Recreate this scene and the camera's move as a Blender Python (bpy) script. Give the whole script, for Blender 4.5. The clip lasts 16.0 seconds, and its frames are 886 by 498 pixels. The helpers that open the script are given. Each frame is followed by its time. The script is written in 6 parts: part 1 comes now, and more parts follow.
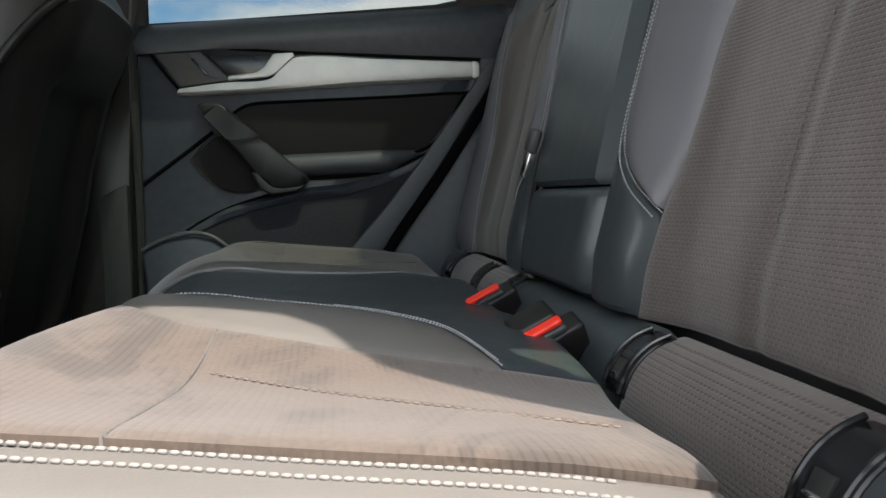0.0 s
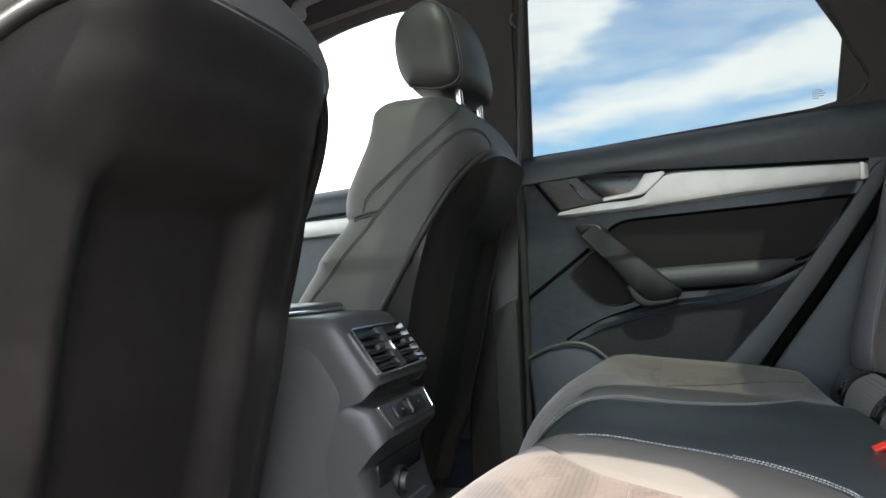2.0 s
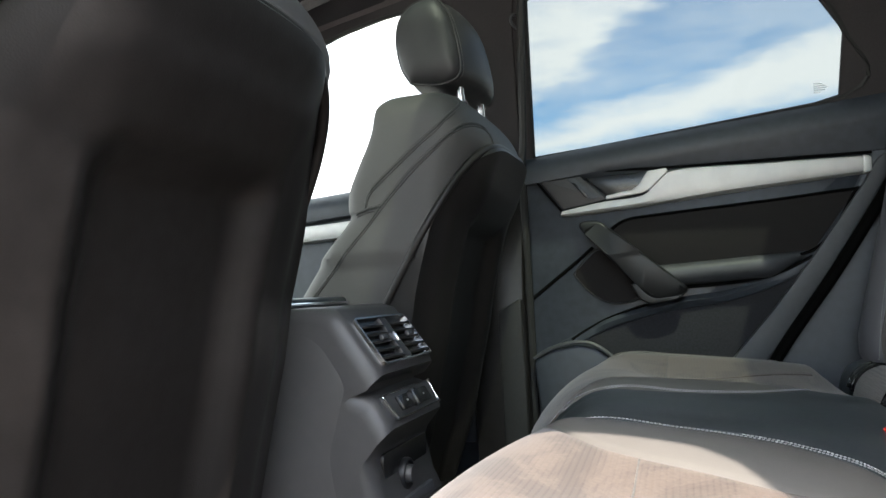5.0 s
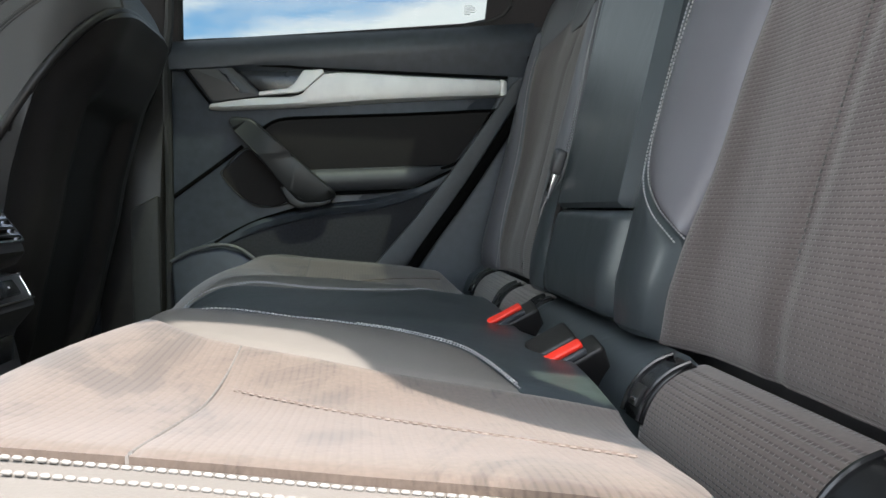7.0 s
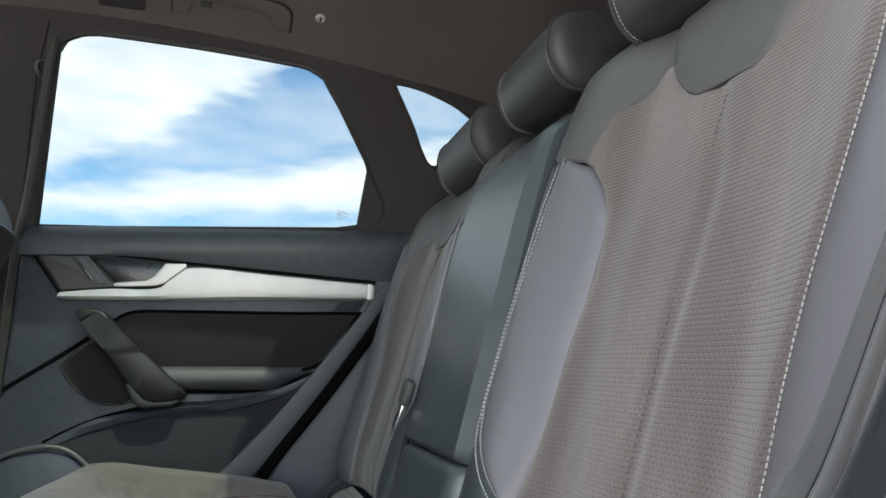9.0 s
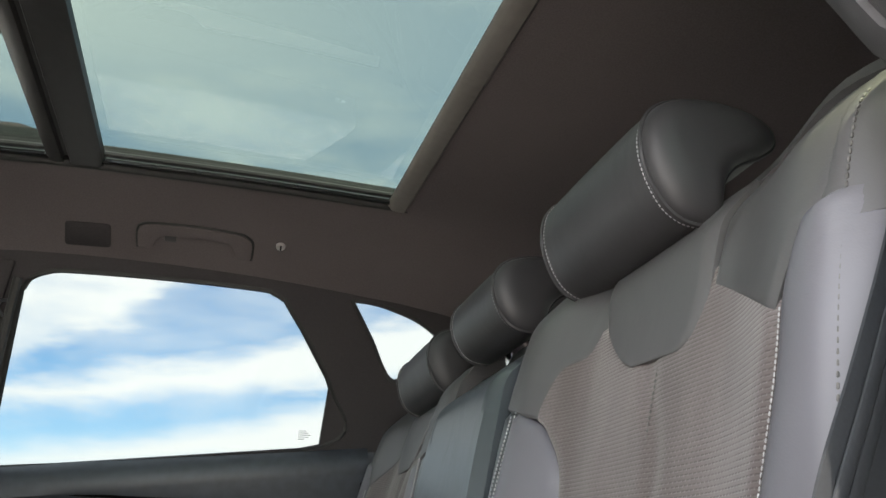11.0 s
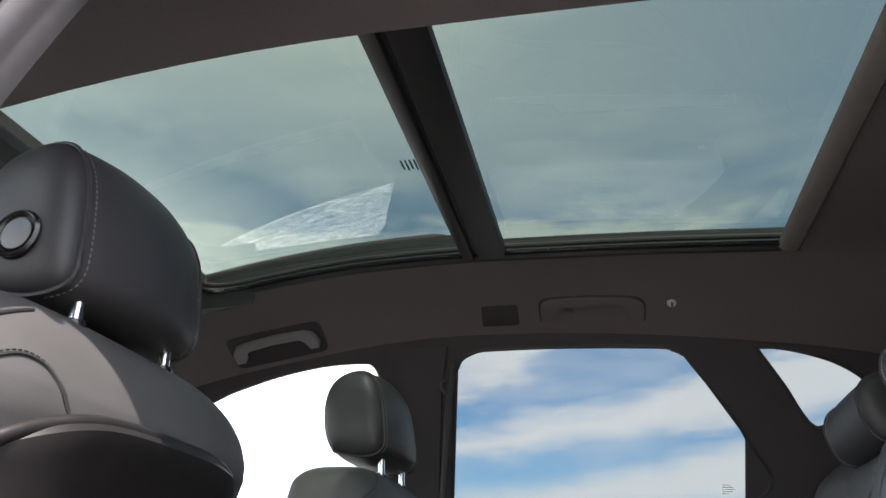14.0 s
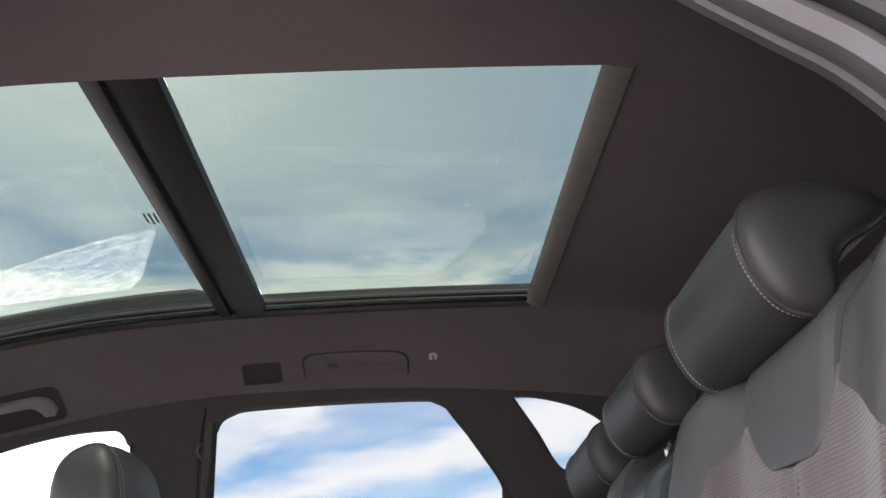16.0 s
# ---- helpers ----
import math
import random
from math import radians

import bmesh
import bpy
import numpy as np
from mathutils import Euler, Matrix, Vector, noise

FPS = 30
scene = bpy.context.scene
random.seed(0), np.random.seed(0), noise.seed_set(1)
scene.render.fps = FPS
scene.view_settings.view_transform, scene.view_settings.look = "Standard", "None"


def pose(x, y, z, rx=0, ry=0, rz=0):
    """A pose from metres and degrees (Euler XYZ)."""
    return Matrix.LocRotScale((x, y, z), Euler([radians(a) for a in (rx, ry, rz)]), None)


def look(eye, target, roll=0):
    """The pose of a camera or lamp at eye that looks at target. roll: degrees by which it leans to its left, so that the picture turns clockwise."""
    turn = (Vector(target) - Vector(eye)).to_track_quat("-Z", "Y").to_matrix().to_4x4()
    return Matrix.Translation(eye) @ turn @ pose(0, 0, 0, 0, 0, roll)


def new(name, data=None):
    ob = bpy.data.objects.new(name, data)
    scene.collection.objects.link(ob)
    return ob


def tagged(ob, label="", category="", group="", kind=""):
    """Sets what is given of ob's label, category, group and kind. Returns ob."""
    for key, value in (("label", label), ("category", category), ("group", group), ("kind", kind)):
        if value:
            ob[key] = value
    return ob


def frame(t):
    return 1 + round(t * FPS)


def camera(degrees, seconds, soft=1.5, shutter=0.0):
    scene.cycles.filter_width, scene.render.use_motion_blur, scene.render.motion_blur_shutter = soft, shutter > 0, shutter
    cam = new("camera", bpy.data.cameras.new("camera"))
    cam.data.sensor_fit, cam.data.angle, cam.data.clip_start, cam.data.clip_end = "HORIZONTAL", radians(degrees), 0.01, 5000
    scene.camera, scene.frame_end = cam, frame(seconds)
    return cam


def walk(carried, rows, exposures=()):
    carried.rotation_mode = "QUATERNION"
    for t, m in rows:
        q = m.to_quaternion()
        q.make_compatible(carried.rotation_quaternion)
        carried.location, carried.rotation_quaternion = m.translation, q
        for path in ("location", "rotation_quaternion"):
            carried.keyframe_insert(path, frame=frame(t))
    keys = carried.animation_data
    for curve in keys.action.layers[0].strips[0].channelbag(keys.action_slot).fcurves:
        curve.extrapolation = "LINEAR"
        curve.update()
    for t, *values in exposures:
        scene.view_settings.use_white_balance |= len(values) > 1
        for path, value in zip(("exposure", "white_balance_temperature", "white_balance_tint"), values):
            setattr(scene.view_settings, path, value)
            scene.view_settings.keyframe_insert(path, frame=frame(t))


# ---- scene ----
cam = camera(61.3, 16.0)
PATH = [
    (0, (0.37, 0.136, 0.796), (0.658, 2.11, 0.649), -1.1),
    (0.5, (0.349, 0.109, 0.801), (0.378, 2.103, 0.653), -1.0),
    (1, (0.332, 0.085, 0.818), (0.071, 2.063, 0.686), -1.1),
    (1.5, (0.331, 0.066, 0.849), (-0.157, 2.005, 0.785), -1.9),
    (2, (0.336, 0.052, 0.881), (-0.282, 1.952, 0.959), -2.5),
    (2.5, (0.344, 0.029, 0.907), (-0.344, 1.896, 1.112), -3.1),
    (3, (0.356, 0.019, 0.923), (-0.352, 1.865, 1.222), -3.6),
    (3.2, (0.36, 0.014, 0.929), (-0.357, 1.854, 1.249), -3.7),
    (5.3, (0.331, 0.07, 0.83), (-0.239, 1.987, 0.879), -2.8),
    (5.5, (0.336, 0.078, 0.823), (-0.185, 2.009, 0.821), -2.4),
    (6, (0.349, 0.094, 0.814), (0.043, 2.069, 0.758), -1.6),
    (6.5, (0.362, 0.116, 0.806), (0.364, 2.113, 0.704), -0.8),
    (7, (0.372, 0.129, 0.804), (0.593, 2.113, 0.692), -0.1),
    (7.5, (0.383, 0.131, 0.817), (0.741, 2.097, 0.724), 0.7),
    (8, (0.402, 0.135, 0.849), (0.811, 2.092, 0.902), 1.3),
    (8.5, (0.416, 0.133, 0.874), (0.874, 2.071, 1.063), 2.0),
    (8.7, (0.421, 0.131, 0.882), (0.897, 2.057, 1.13), 2.2),
    (10.8, (0.424, 0.085, 0.958), (0.976, 1.869, 1.674), 1.1),
    (11, (0.419, 0.073, 0.97), (0.963, 1.837, 1.738), -1.0),
    (11.5, (0.415, 0.034, 0.998), (0.803, 1.782, 1.889), -4.0),
    (12, (0.405, -0.004, 1.008), (0.506, 1.761, 1.944), -2.6),
    (12.5, (0.397, -0.009, 1.0), (0.276, 1.744, 1.954), -0.6),
    (13, (0.389, -0.016, 0.989), (0.094, 1.724, 1.931), 1.4),
    (13.5, (0.38, -0.011, 0.979), (-0.006, 1.737, 1.872), 2.2),
    (14, (0.385, -0.009, 0.981), (-0.035, 1.747, 1.842), 2.1),
    (14.5, (0.396, -0.006, 0.998), (0.003, 1.752, 1.868), 1.8),
    (15, (0.418, -0.009, 1.008), (0.21, 1.753, 1.932), -0.7),
    (15.5, (0.432, -0.006, 1.012), (0.383, 1.756, 1.957), -2.9),
    (16, (0.458, 0.003, 1.01), (0.578, 1.76, 1.959), -5.6),
]
EXPOSURES = [(0.0, 1.96, 6500, 10), (0.6, 1.98, 6450, 10), (1.5, 2.3, 6250, 10), (2.5, 2.62, 6650, 11), (3.0, 2.46, 6700, 11), (5.5, 2.40, 6300, 10), (6.7, 2.30, 6250, 10), (7.5, 2.72, 6300, 9), (8.5, 2.80, 6350, 9), (11.0, 2.68, 6600, 11), (12.0, 2.42, 6750, 11), (12.5, 2.34, 6650, 13), (14.0, 2.02, 6250, 16), (15.0, 2.18, 6300, 18), (16.0, 2.55, 6500, 22)]
walk(cam, [(t, look(eye, target, roll)) for t, eye, target, roll in PATH], EXPOSURES)

# ---- world, sun, exposure ----
SUN = Vector((-0.32, 0.556, -1.0))          # the way the sunlight travels
sun = new("sun", bpy.data.lights.new("sun", "SUN"))
sun.data.energy, sun.data.angle, sun.data.color = 3.25, radians(0.6), (1.0, 0.90, 0.79)
sun.matrix_world = look((0, 0, 6), Vector((0, 0, 6)) + SUN)

world = bpy.data.worlds.new("sky")
scene.world = world
world.use_nodes = True
wn, wl = world.node_tree.nodes, world.node_tree.links
wn.clear()


sky = wn.new("ShaderNodeTexSky")
sky.sky_type, sky.sun_disc = "NISHITA", False
sky.sun_elevation, sky.sun_rotation = math.atan2(1.0, math.hypot(SUN.x, SUN.y)), math.atan2(-SUN.x, -SUN.y)
coord = wn.new("ShaderNodeTexCoord")
split = wn.new("ShaderNodeSeparateXYZ")
wl.new(coord.outputs["Generated"], split.inputs[0])
# long cloud banks: stretched level, tilted a little
place = wn.new("ShaderNodeMapping")
place.inputs["Location"].default_value = (0.30, 0.20, 0.55)
place.inputs["Rotation"].default_value = (0, radians(16), 0)
place.inputs["Scale"].default_value = (1.5, 1.5, 5.0)
wl.new(coord.outputs["Generated"], place.inputs[0])
puff = wn.new("ShaderNodeTexNoise")
puff.inputs["Scale"].default_value, puff.inputs["Detail"].default_value, puff.inputs["Roughness"].default_value = 1.6, 12.0, 0.62
puff.inputs["Distortion"].default_value = 0.15
wl.new(place.outputs[0], puff.inputs["Vector"])
cover = wn.new("ShaderNodeValToRGB")
cover.color_ramp.elements[0].position, cover.color_ramp.elements[1].position = 0.47, 0.64
# more haze towards the bonnet, clearer sky over the tail
haze = wn.new("ShaderNodeMath"); haze.operation = "MULTIPLY_ADD"
haze.inputs[1].default_value = -0.16
wl.new(split.outputs["X"], haze.inputs[0]); wl.new(puff.outputs[0], haze.inputs[2])
# the clouds stand over the far side; the sky behind the open doorway is clear
side_of = wn.new("ShaderNodeMapRange"); side_of.interpolation_type = "SMOOTHSTEP"
side_of.inputs["From Min"].default_value, side_of.inputs["From Max"].default_value = -0.35, 0.15
side_of.inputs["To Min"].default_value, side_of.inputs["To Max"].default_value = 0.82, 1.0
wl.new(split.outputs["Y"], side_of.inputs["Value"])
gathered = wn.new("ShaderNodeMath"); gathered.operation = "MULTIPLY"
wl.new(haze.outputs[0], gathered.inputs[0]); wl.new(side_of.outputs[0], gathered.inputs[1])
wl.new(gathered.outputs[0], cover.inputs[0])
# the bright bank of cloud low over the bonnet
bank = wn.new("ShaderNodeMapRange")
bank.inputs["From Min"].default_value, bank.inputs["From Max"].default_value = 0.30, 0.55
neg = wn.new("ShaderNodeMath"); neg.operation = "MULTIPLY"; neg.inputs[1].default_value = -1.0
wl.new(split.outputs["X"], neg.inputs[0]); wl.new(neg.outputs[0], bank.inputs["Value"])
low = wn.new("ShaderNodeMapRange")
low.inputs["From Min"].default_value, low.inputs["From Max"].default_value = 0.62, 0.35
wl.new(split.outputs["Z"], low.inputs["Value"])
both = wn.new("ShaderNodeMath"); both.operation = "MULTIPLY"
wl.new(bank.outputs[0], both.inputs[0]); wl.new(low.outputs[0], both.inputs[1])
# two slanting banks over the far side, low in the sky, frayed by the noise


def slanting(height, slope, half, fray, grow=0.06):
    """A cloud bank whose middle height rises along x."""
    line = wn.new("ShaderNodeMath"); line.operation = "MULTIPLY_ADD"
    line.inputs[1].default_value, line.inputs[2].default_value = -slope, -height
    wl.new(split.outputs["X"], line.inputs[0])
    off = wn.new("ShaderNodeMath"); off.operation = "ADD"
    wl.new(split.outputs["Z"], off.inputs[0]); wl.new(line.outputs[0], off.inputs[1])
    ragged = wn.new("ShaderNodeMath"); ragged.operation = "MULTIPLY_ADD"; ragged.inputs[1].default_value = fray
    wl.new(tuft.outputs[0], ragged.inputs[0]); wl.new(off.outputs[0], ragged.inputs[2])
    mid = wn.new("ShaderNodeMath"); mid.operation = "SUBTRACT"; mid.inputs[1].default_value = fray * 0.5
    wl.new(ragged.outputs[0], mid.inputs[0])
    far_off = wn.new("ShaderNodeMath"); far_off.operation = "ABSOLUTE"
    wl.new(mid.outputs[0], far_off.inputs[0])
    wide = wn.new("ShaderNodeMath"); wide.operation = "MULTIPLY_ADD"
    wide.inputs[1].default_value, wide.inputs[2].default_value = grow, half
    wl.new(split.outputs["X"], wide.inputs[0])
    rest = wn.new("ShaderNodeMath"); rest.operation = "SUBTRACT"
    wl.new(wide.outputs[0], rest.inputs[0]); wl.new(far_off.outputs[0], rest.inputs[1])
    shade = wn.new("ShaderNodeMapRange"); shade.interpolation_type = "SMOOTHSTEP"
    shade.inputs["From Min"].default_value, shade.inputs["From Max"].default_value = -0.016, 0.024
    wl.new(rest.outputs[0], shade.inputs["Value"])
    return shade.outputs[0]


tuft = wn.new("ShaderNodeTexNoise")
tuft.inputs["Scale"].default_value, tuft.inputs["Detail"].default_value, tuft.inputs["Roughness"].default_value = 3.6, 12.0, 0.66
wl.new(place.outputs[0], tuft.inputs["Vector"])
banks = wn.new("ShaderNodeMath"); banks.operation = "MAXIMUM"
wl.new(slanting(0.2195, 0.16, 0.0305, 0.085), banks.inputs[0]); wl.new(slanting(0.138, 0.13, 0.026, 0.05), banks.inputs[1])
upper = wn.new("ShaderNodeMath"); upper.operation = "MULTIPLY_ADD"; upper.inputs[1].default_value = 0.72
wl.new(slanting(0.405, 0.32, 0.050, 0.15, -0.30), upper.inputs[0])
thin = wn.new("ShaderNodeMath"); thin.operation = "MULTIPLY"; thin.inputs[1].default_value = 0.42
wl.new(cover.outputs[0], thin.inputs[0])
clouds = wn.new("ShaderNodeMath"); clouds.operation = "MAXIMUM"
wl.new(thin.outputs[0], upper.inputs[2])
wl.new(banks.outputs[0], clouds.inputs[0]); wl.new(upper.outputs[0], clouds.inputs[1])
# overhead the banks thin out into an even veil, clearer towards the tail
veil = wn.new("ShaderNodeMapRange")
veil.inputs["From Min"].default_value, veil.inputs["From Max"].default_value, veil.inputs["To Max"].default_value = 0.85, -0.30, 0.62
wl.new(split.outputs["X"], veil.inputs["Value"])
wisp = wn.new("ShaderNodeMath"); wisp.operation = "MULTIPLY_ADD"; wisp.inputs[1].default_value = 0.13
wl.new(cover.outputs[0], wisp.inputs[0]); wl.new(veil.outputs[0], wisp.inputs[2])
high = wn.new("ShaderNodeMapRange"); high.interpolation_type = "SMOOTHSTEP"
high.inputs["From Min"].default_value, high.inputs["From Max"].default_value = 0.40, 0.60
wl.new(split.outputs["Z"], high.inputs["Value"])
layered = wn.new("ShaderNodeMix"); layered.data_type = "FLOAT"
wl.new(high.outputs[0], layered.inputs["Factor"]); wl.new(clouds.outputs[0], layered.inputs["A"]); wl.new(wisp.outputs[0], layered.inputs["B"])
most = wn.new("ShaderNodeMath"); most.operation = "MAXIMUM"
wl.new(layered.outputs["Result"], most.inputs[0]); wl.new(both.outputs[0], most.inputs[1])
white = wn.new("ShaderNodeMix"); white.data_type = "RGBA"
white.inputs["A"].default_value, white.inputs["B"].default_value = (6.5, 6.45, 6.1, 1), (9.5, 9.5, 9.5, 1)
wl.new(both.outputs[0], white.inputs["Factor"])
deep = wn.new("ShaderNodeHueSaturation"); deep.inputs["Saturation"].default_value = 1.22; deep.inputs["Hue"].default_value = 0.490
wl.new(sky.outputs[0], deep.inputs["Color"])
mixed = wn.new("ShaderNodeMix"); mixed.data_type = "RGBA"
wl.new(most.outputs[0], mixed.inputs["Factor"])
wl.new(deep.outputs[0], mixed.inputs["A"]); wl.new(white.outputs["Result"], mixed.inputs["B"])
# bright haze round the unseen sun, widened to fill the cabin through the roof
to_sun = (-SUN).normalized()
toward = wn.new("ShaderNodeVectorMath"); toward.operation = "DOT_PRODUCT"
toward.inputs[1].default_value = to_sun
wl.new(coord.outputs["Generated"], toward.inputs[0])
front = wn.new("ShaderNodeMath"); front.operation = "MAXIMUM"; front.inputs[1].default_value = 0.0
wl.new(toward.outputs["Value"], front.inputs[0])
tight = wn.new("ShaderNodeMath"); tight.operation = "POWER"; tight.inputs[1].default_value = 8.0
wl.new(front.outputs[0], tight.inputs[0])
ring = wn.new("ShaderNodeMix"); ring.data_type = "RGBA"; ring.blend_type = "ADD"
ring.inputs["B"].default_value = (14.0, 13.6, 12.9, 1)
wl.new(tight.outputs[0], ring.inputs["Factor"]); wl.new(mixed.outputs["Result"], ring.inputs["A"])
back = wn.new("ShaderNodeBackground"); back.inputs["Strength"].default_value = 0.136
wout = wn.new("ShaderNodeOutputWorld")
wl.new(ring.outputs["Result"], back.inputs[0]); wl.new(back.outputs[0], wout.inputs[0])

# ---- materials ----


def material(name, colour, rough, metal=0.0, tone=None, tone_scale=40.0, bump=0.0, bump_scale=300.0, spec=0.5, wear=None, wear_scale=3.0, wear_mix=0.5, sheen=0.0, wear_edge=(0.42, 0.68), stretch=(1, 1, 1), crease=0.0, crease_scale=18.0):
    """A surface with a fine grain (tone, bump) and broad wear (wear)."""
    m = bpy.data.materials.new(name)
    m.use_nodes = True
    n, l = m.node_tree.nodes, m.node_tree.links
    b = n["Principled BSDF"]
    b.inputs["Roughness"].default_value, b.inputs["Metallic"].default_value = rough, metal
    b.inputs["Specular IOR Level"].default_value = spec
    b.inputs["Sheen Weight"].default_value = sheen
    b.inputs["Base Color"].default_value = (*colour, 1)
    tc = n.new("ShaderNodeTexCoord")
    out = None
    if tone:
        t = n.new("ShaderNodeTexNoise"); t.inputs["Scale"].default_value, t.inputs["Detail"].default_value = tone_scale, 6
        l.new(tc.outputs["Object"], t.inputs["Vector"])
        mx = n.new("ShaderNodeMix"); mx.data_type = "RGBA"
        mx.inputs["A"].default_value, mx.inputs["B"].default_value = (*colour, 1), (*tone, 1)
        r = n.new("ShaderNodeMapRange"); r.inputs["From Min"].default_value, r.inputs["From Max"].default_value = 0.35, 0.65
        l.new(t.outputs[0], r.inputs["Value"]); l.new(r.outputs[0], mx.inputs["Factor"])
        out = mx.outputs["Result"]
    if wear:
        t = n.new("ShaderNodeTexNoise"); t.inputs["Scale"].default_value, t.inputs["Detail"].default_value = wear_scale, 5
        t.name = "wear_noise"
        mp = n.new("ShaderNodeMapping"); mp.inputs["Scale"].default_value = stretch
        l.new(tc.outputs["Object"], mp.inputs[0]); l.new(mp.outputs[0], t.inputs["Vector"])
        r = n.new("ShaderNodeMapRange"); r.inputs["From Min"].default_value, r.inputs["From Max"].default_value = wear_edge
        r.inputs["To Max"].default_value = wear_mix
        r.name = "wear_amount"
        l.new(t.outputs[0], r.inputs["Value"])
        mx = n.new("ShaderNodeMix"); mx.data_type = "RGBA"
        mx.inputs["A"].default_value, mx.inputs["B"].default_value = (*colour, 1), (*wear, 1)
        if out:
            l.new(out, mx.inputs["A"])
        l.new(r.outputs[0], mx.inputs["Factor"])
        out = mx.outputs["Result"]
        rr = n.new("ShaderNodeMapRange"); rr.inputs["To Min"].default_value, rr.inputs["To Max"].default_value = max(rough - 0.06, 0), min(rough + 0.08, 1)
        l.new(t.outputs[0], rr.inputs["Value"]); l.new(rr.outputs[0], b.inputs["Roughness"])
    if out:
        l.new(out, b.inputs["Base Color"])
    if bump:
        t = n.new("ShaderNodeTexVoronoi"); t.inputs["Scale"].default_value = bump_scale
        l.new(tc.outputs["Object"], t.inputs["Vector"])
        bp = n.new("ShaderNodeBump"); bp.inputs["Strength"].default_value, bp.inputs["Distance"].default_value = bump, 0.0006
        l.new(t.outputs["Distance"], bp.inputs["Height"]); l.new(bp.outputs[0], b.inputs["Normal"])
        if crease:
            t = n.new("ShaderNodeTexNoise"); t.inputs["Scale"].default_value, t.inputs["Detail"].default_value, t.inputs["Distortion"].default_value = crease_scale, 3, 0.8
            l.new(tc.outputs["Object"], t.inputs["Vector"])
            soft = n.new("ShaderNodeBump"); soft.inputs["Strength"].default_value, soft.inputs["Distance"].default_value = crease, 0.006
            l.new(t.outputs[0], soft.inputs["Height"]); l.new(soft.outputs[0], bp.inputs["Normal"])
    return m


def ribbed(name, colour, dark, along, across, pitch, gap, strength=1.0, wear=(0.2, 0.16, 0.14), wear_mix=0.4, ink=0.34, stretch=(1, 1, 1), wear_scale=13, wear_edge=(0.42, 0.66), worn_ink=0.0, join=0.25):
    """Suede cloth with rows of short pressed dashes: along and across are the axes of the rows."""
    m = material(name, colour, 0.9, tone=tuple(0.8 * c for c in colour), tone_scale=260, wear=wear, wear_scale=wear_scale, wear_mix=wear_mix, wear_edge=wear_edge, spec=0.15, sheen=0.25, stretch=stretch)
    n, l = m.node_tree.nodes, m.node_tree.links
    b = n["Principled BSDF"]
    old = b.inputs["Base Color"].links[0].from_socket
    tc = n.new("ShaderNodeTexCoord")
    s = n.new("ShaderNodeSeparateXYZ"); l.new(tc.outputs["Object"], s.inputs[0])

    def calc(op, a, b=None, c=None):
        k = n.new("ShaderNodeMath"); k.operation = op
        for i, v in enumerate((a, b, c)):
            if v is None:
                continue
            if isinstance(v, (int, float)):
                k.inputs[i].default_value = v
            else:
                l.new(v, k.inputs[i])
        return k.outputs[0]

    row = calc("DIVIDE", s.outputs[across], pitch)
    inside = calc("FRACT", row)
    line = calc("MULTIPLY", calc("SUBTRACT", gap, calc("ABSOLUTE", calc("SUBTRACT", inside, 0.5))), 5.0)
    line = calc("MINIMUM", calc("MAXIMUM", line, 0.0), 1.0)
    shift = calc("MULTIPLY", calc("FLOOR", row), 0.5)
    dash = calc("FRACT", calc("ADD", calc("DIVIDE", s.outputs[along], pitch * 1.5), shift))
    dash = calc("MULTIPLY", calc("SUBTRACT", 0.42, calc("ABSOLUTE", calc("SUBTRACT", dash, 0.5))), 8.0)
    dash = calc("MINIMUM", calc("MAXIMUM", dash, join), 1.0)
    press = calc("MULTIPLY", line, dash)
    bp = n.new("ShaderNodeBump"); bp.inputs["Strength"].default_value, bp.inputs["Distance"].default_value = strength, 0.0012
    bp.invert = True
    l.new(press, bp.inputs["Height"]); l.new(bp.outputs[0], b.inputs["Normal"])
    mx = n.new("ShaderNodeMix"); mx.data_type = "RGBA"; mx.inputs["B"].default_value = (*dark, 1)
    k = n.new("ShaderNodeMath"); k.operation = "MULTIPLY"; k.inputs[1].default_value = ink
    l.new(press, k.inputs[0])
    if worn_ink:
        l.new(calc("MULTIPLY_ADD", n["wear_amount"].outputs[0], worn_ink, ink), k.inputs[1])
    l.new(k.outputs[0], mx.inputs["Factor"]); l.new(old, mx.inputs["A"])
    l.new(mx.outputs["Result"], b.inputs["Base Color"])
    return m


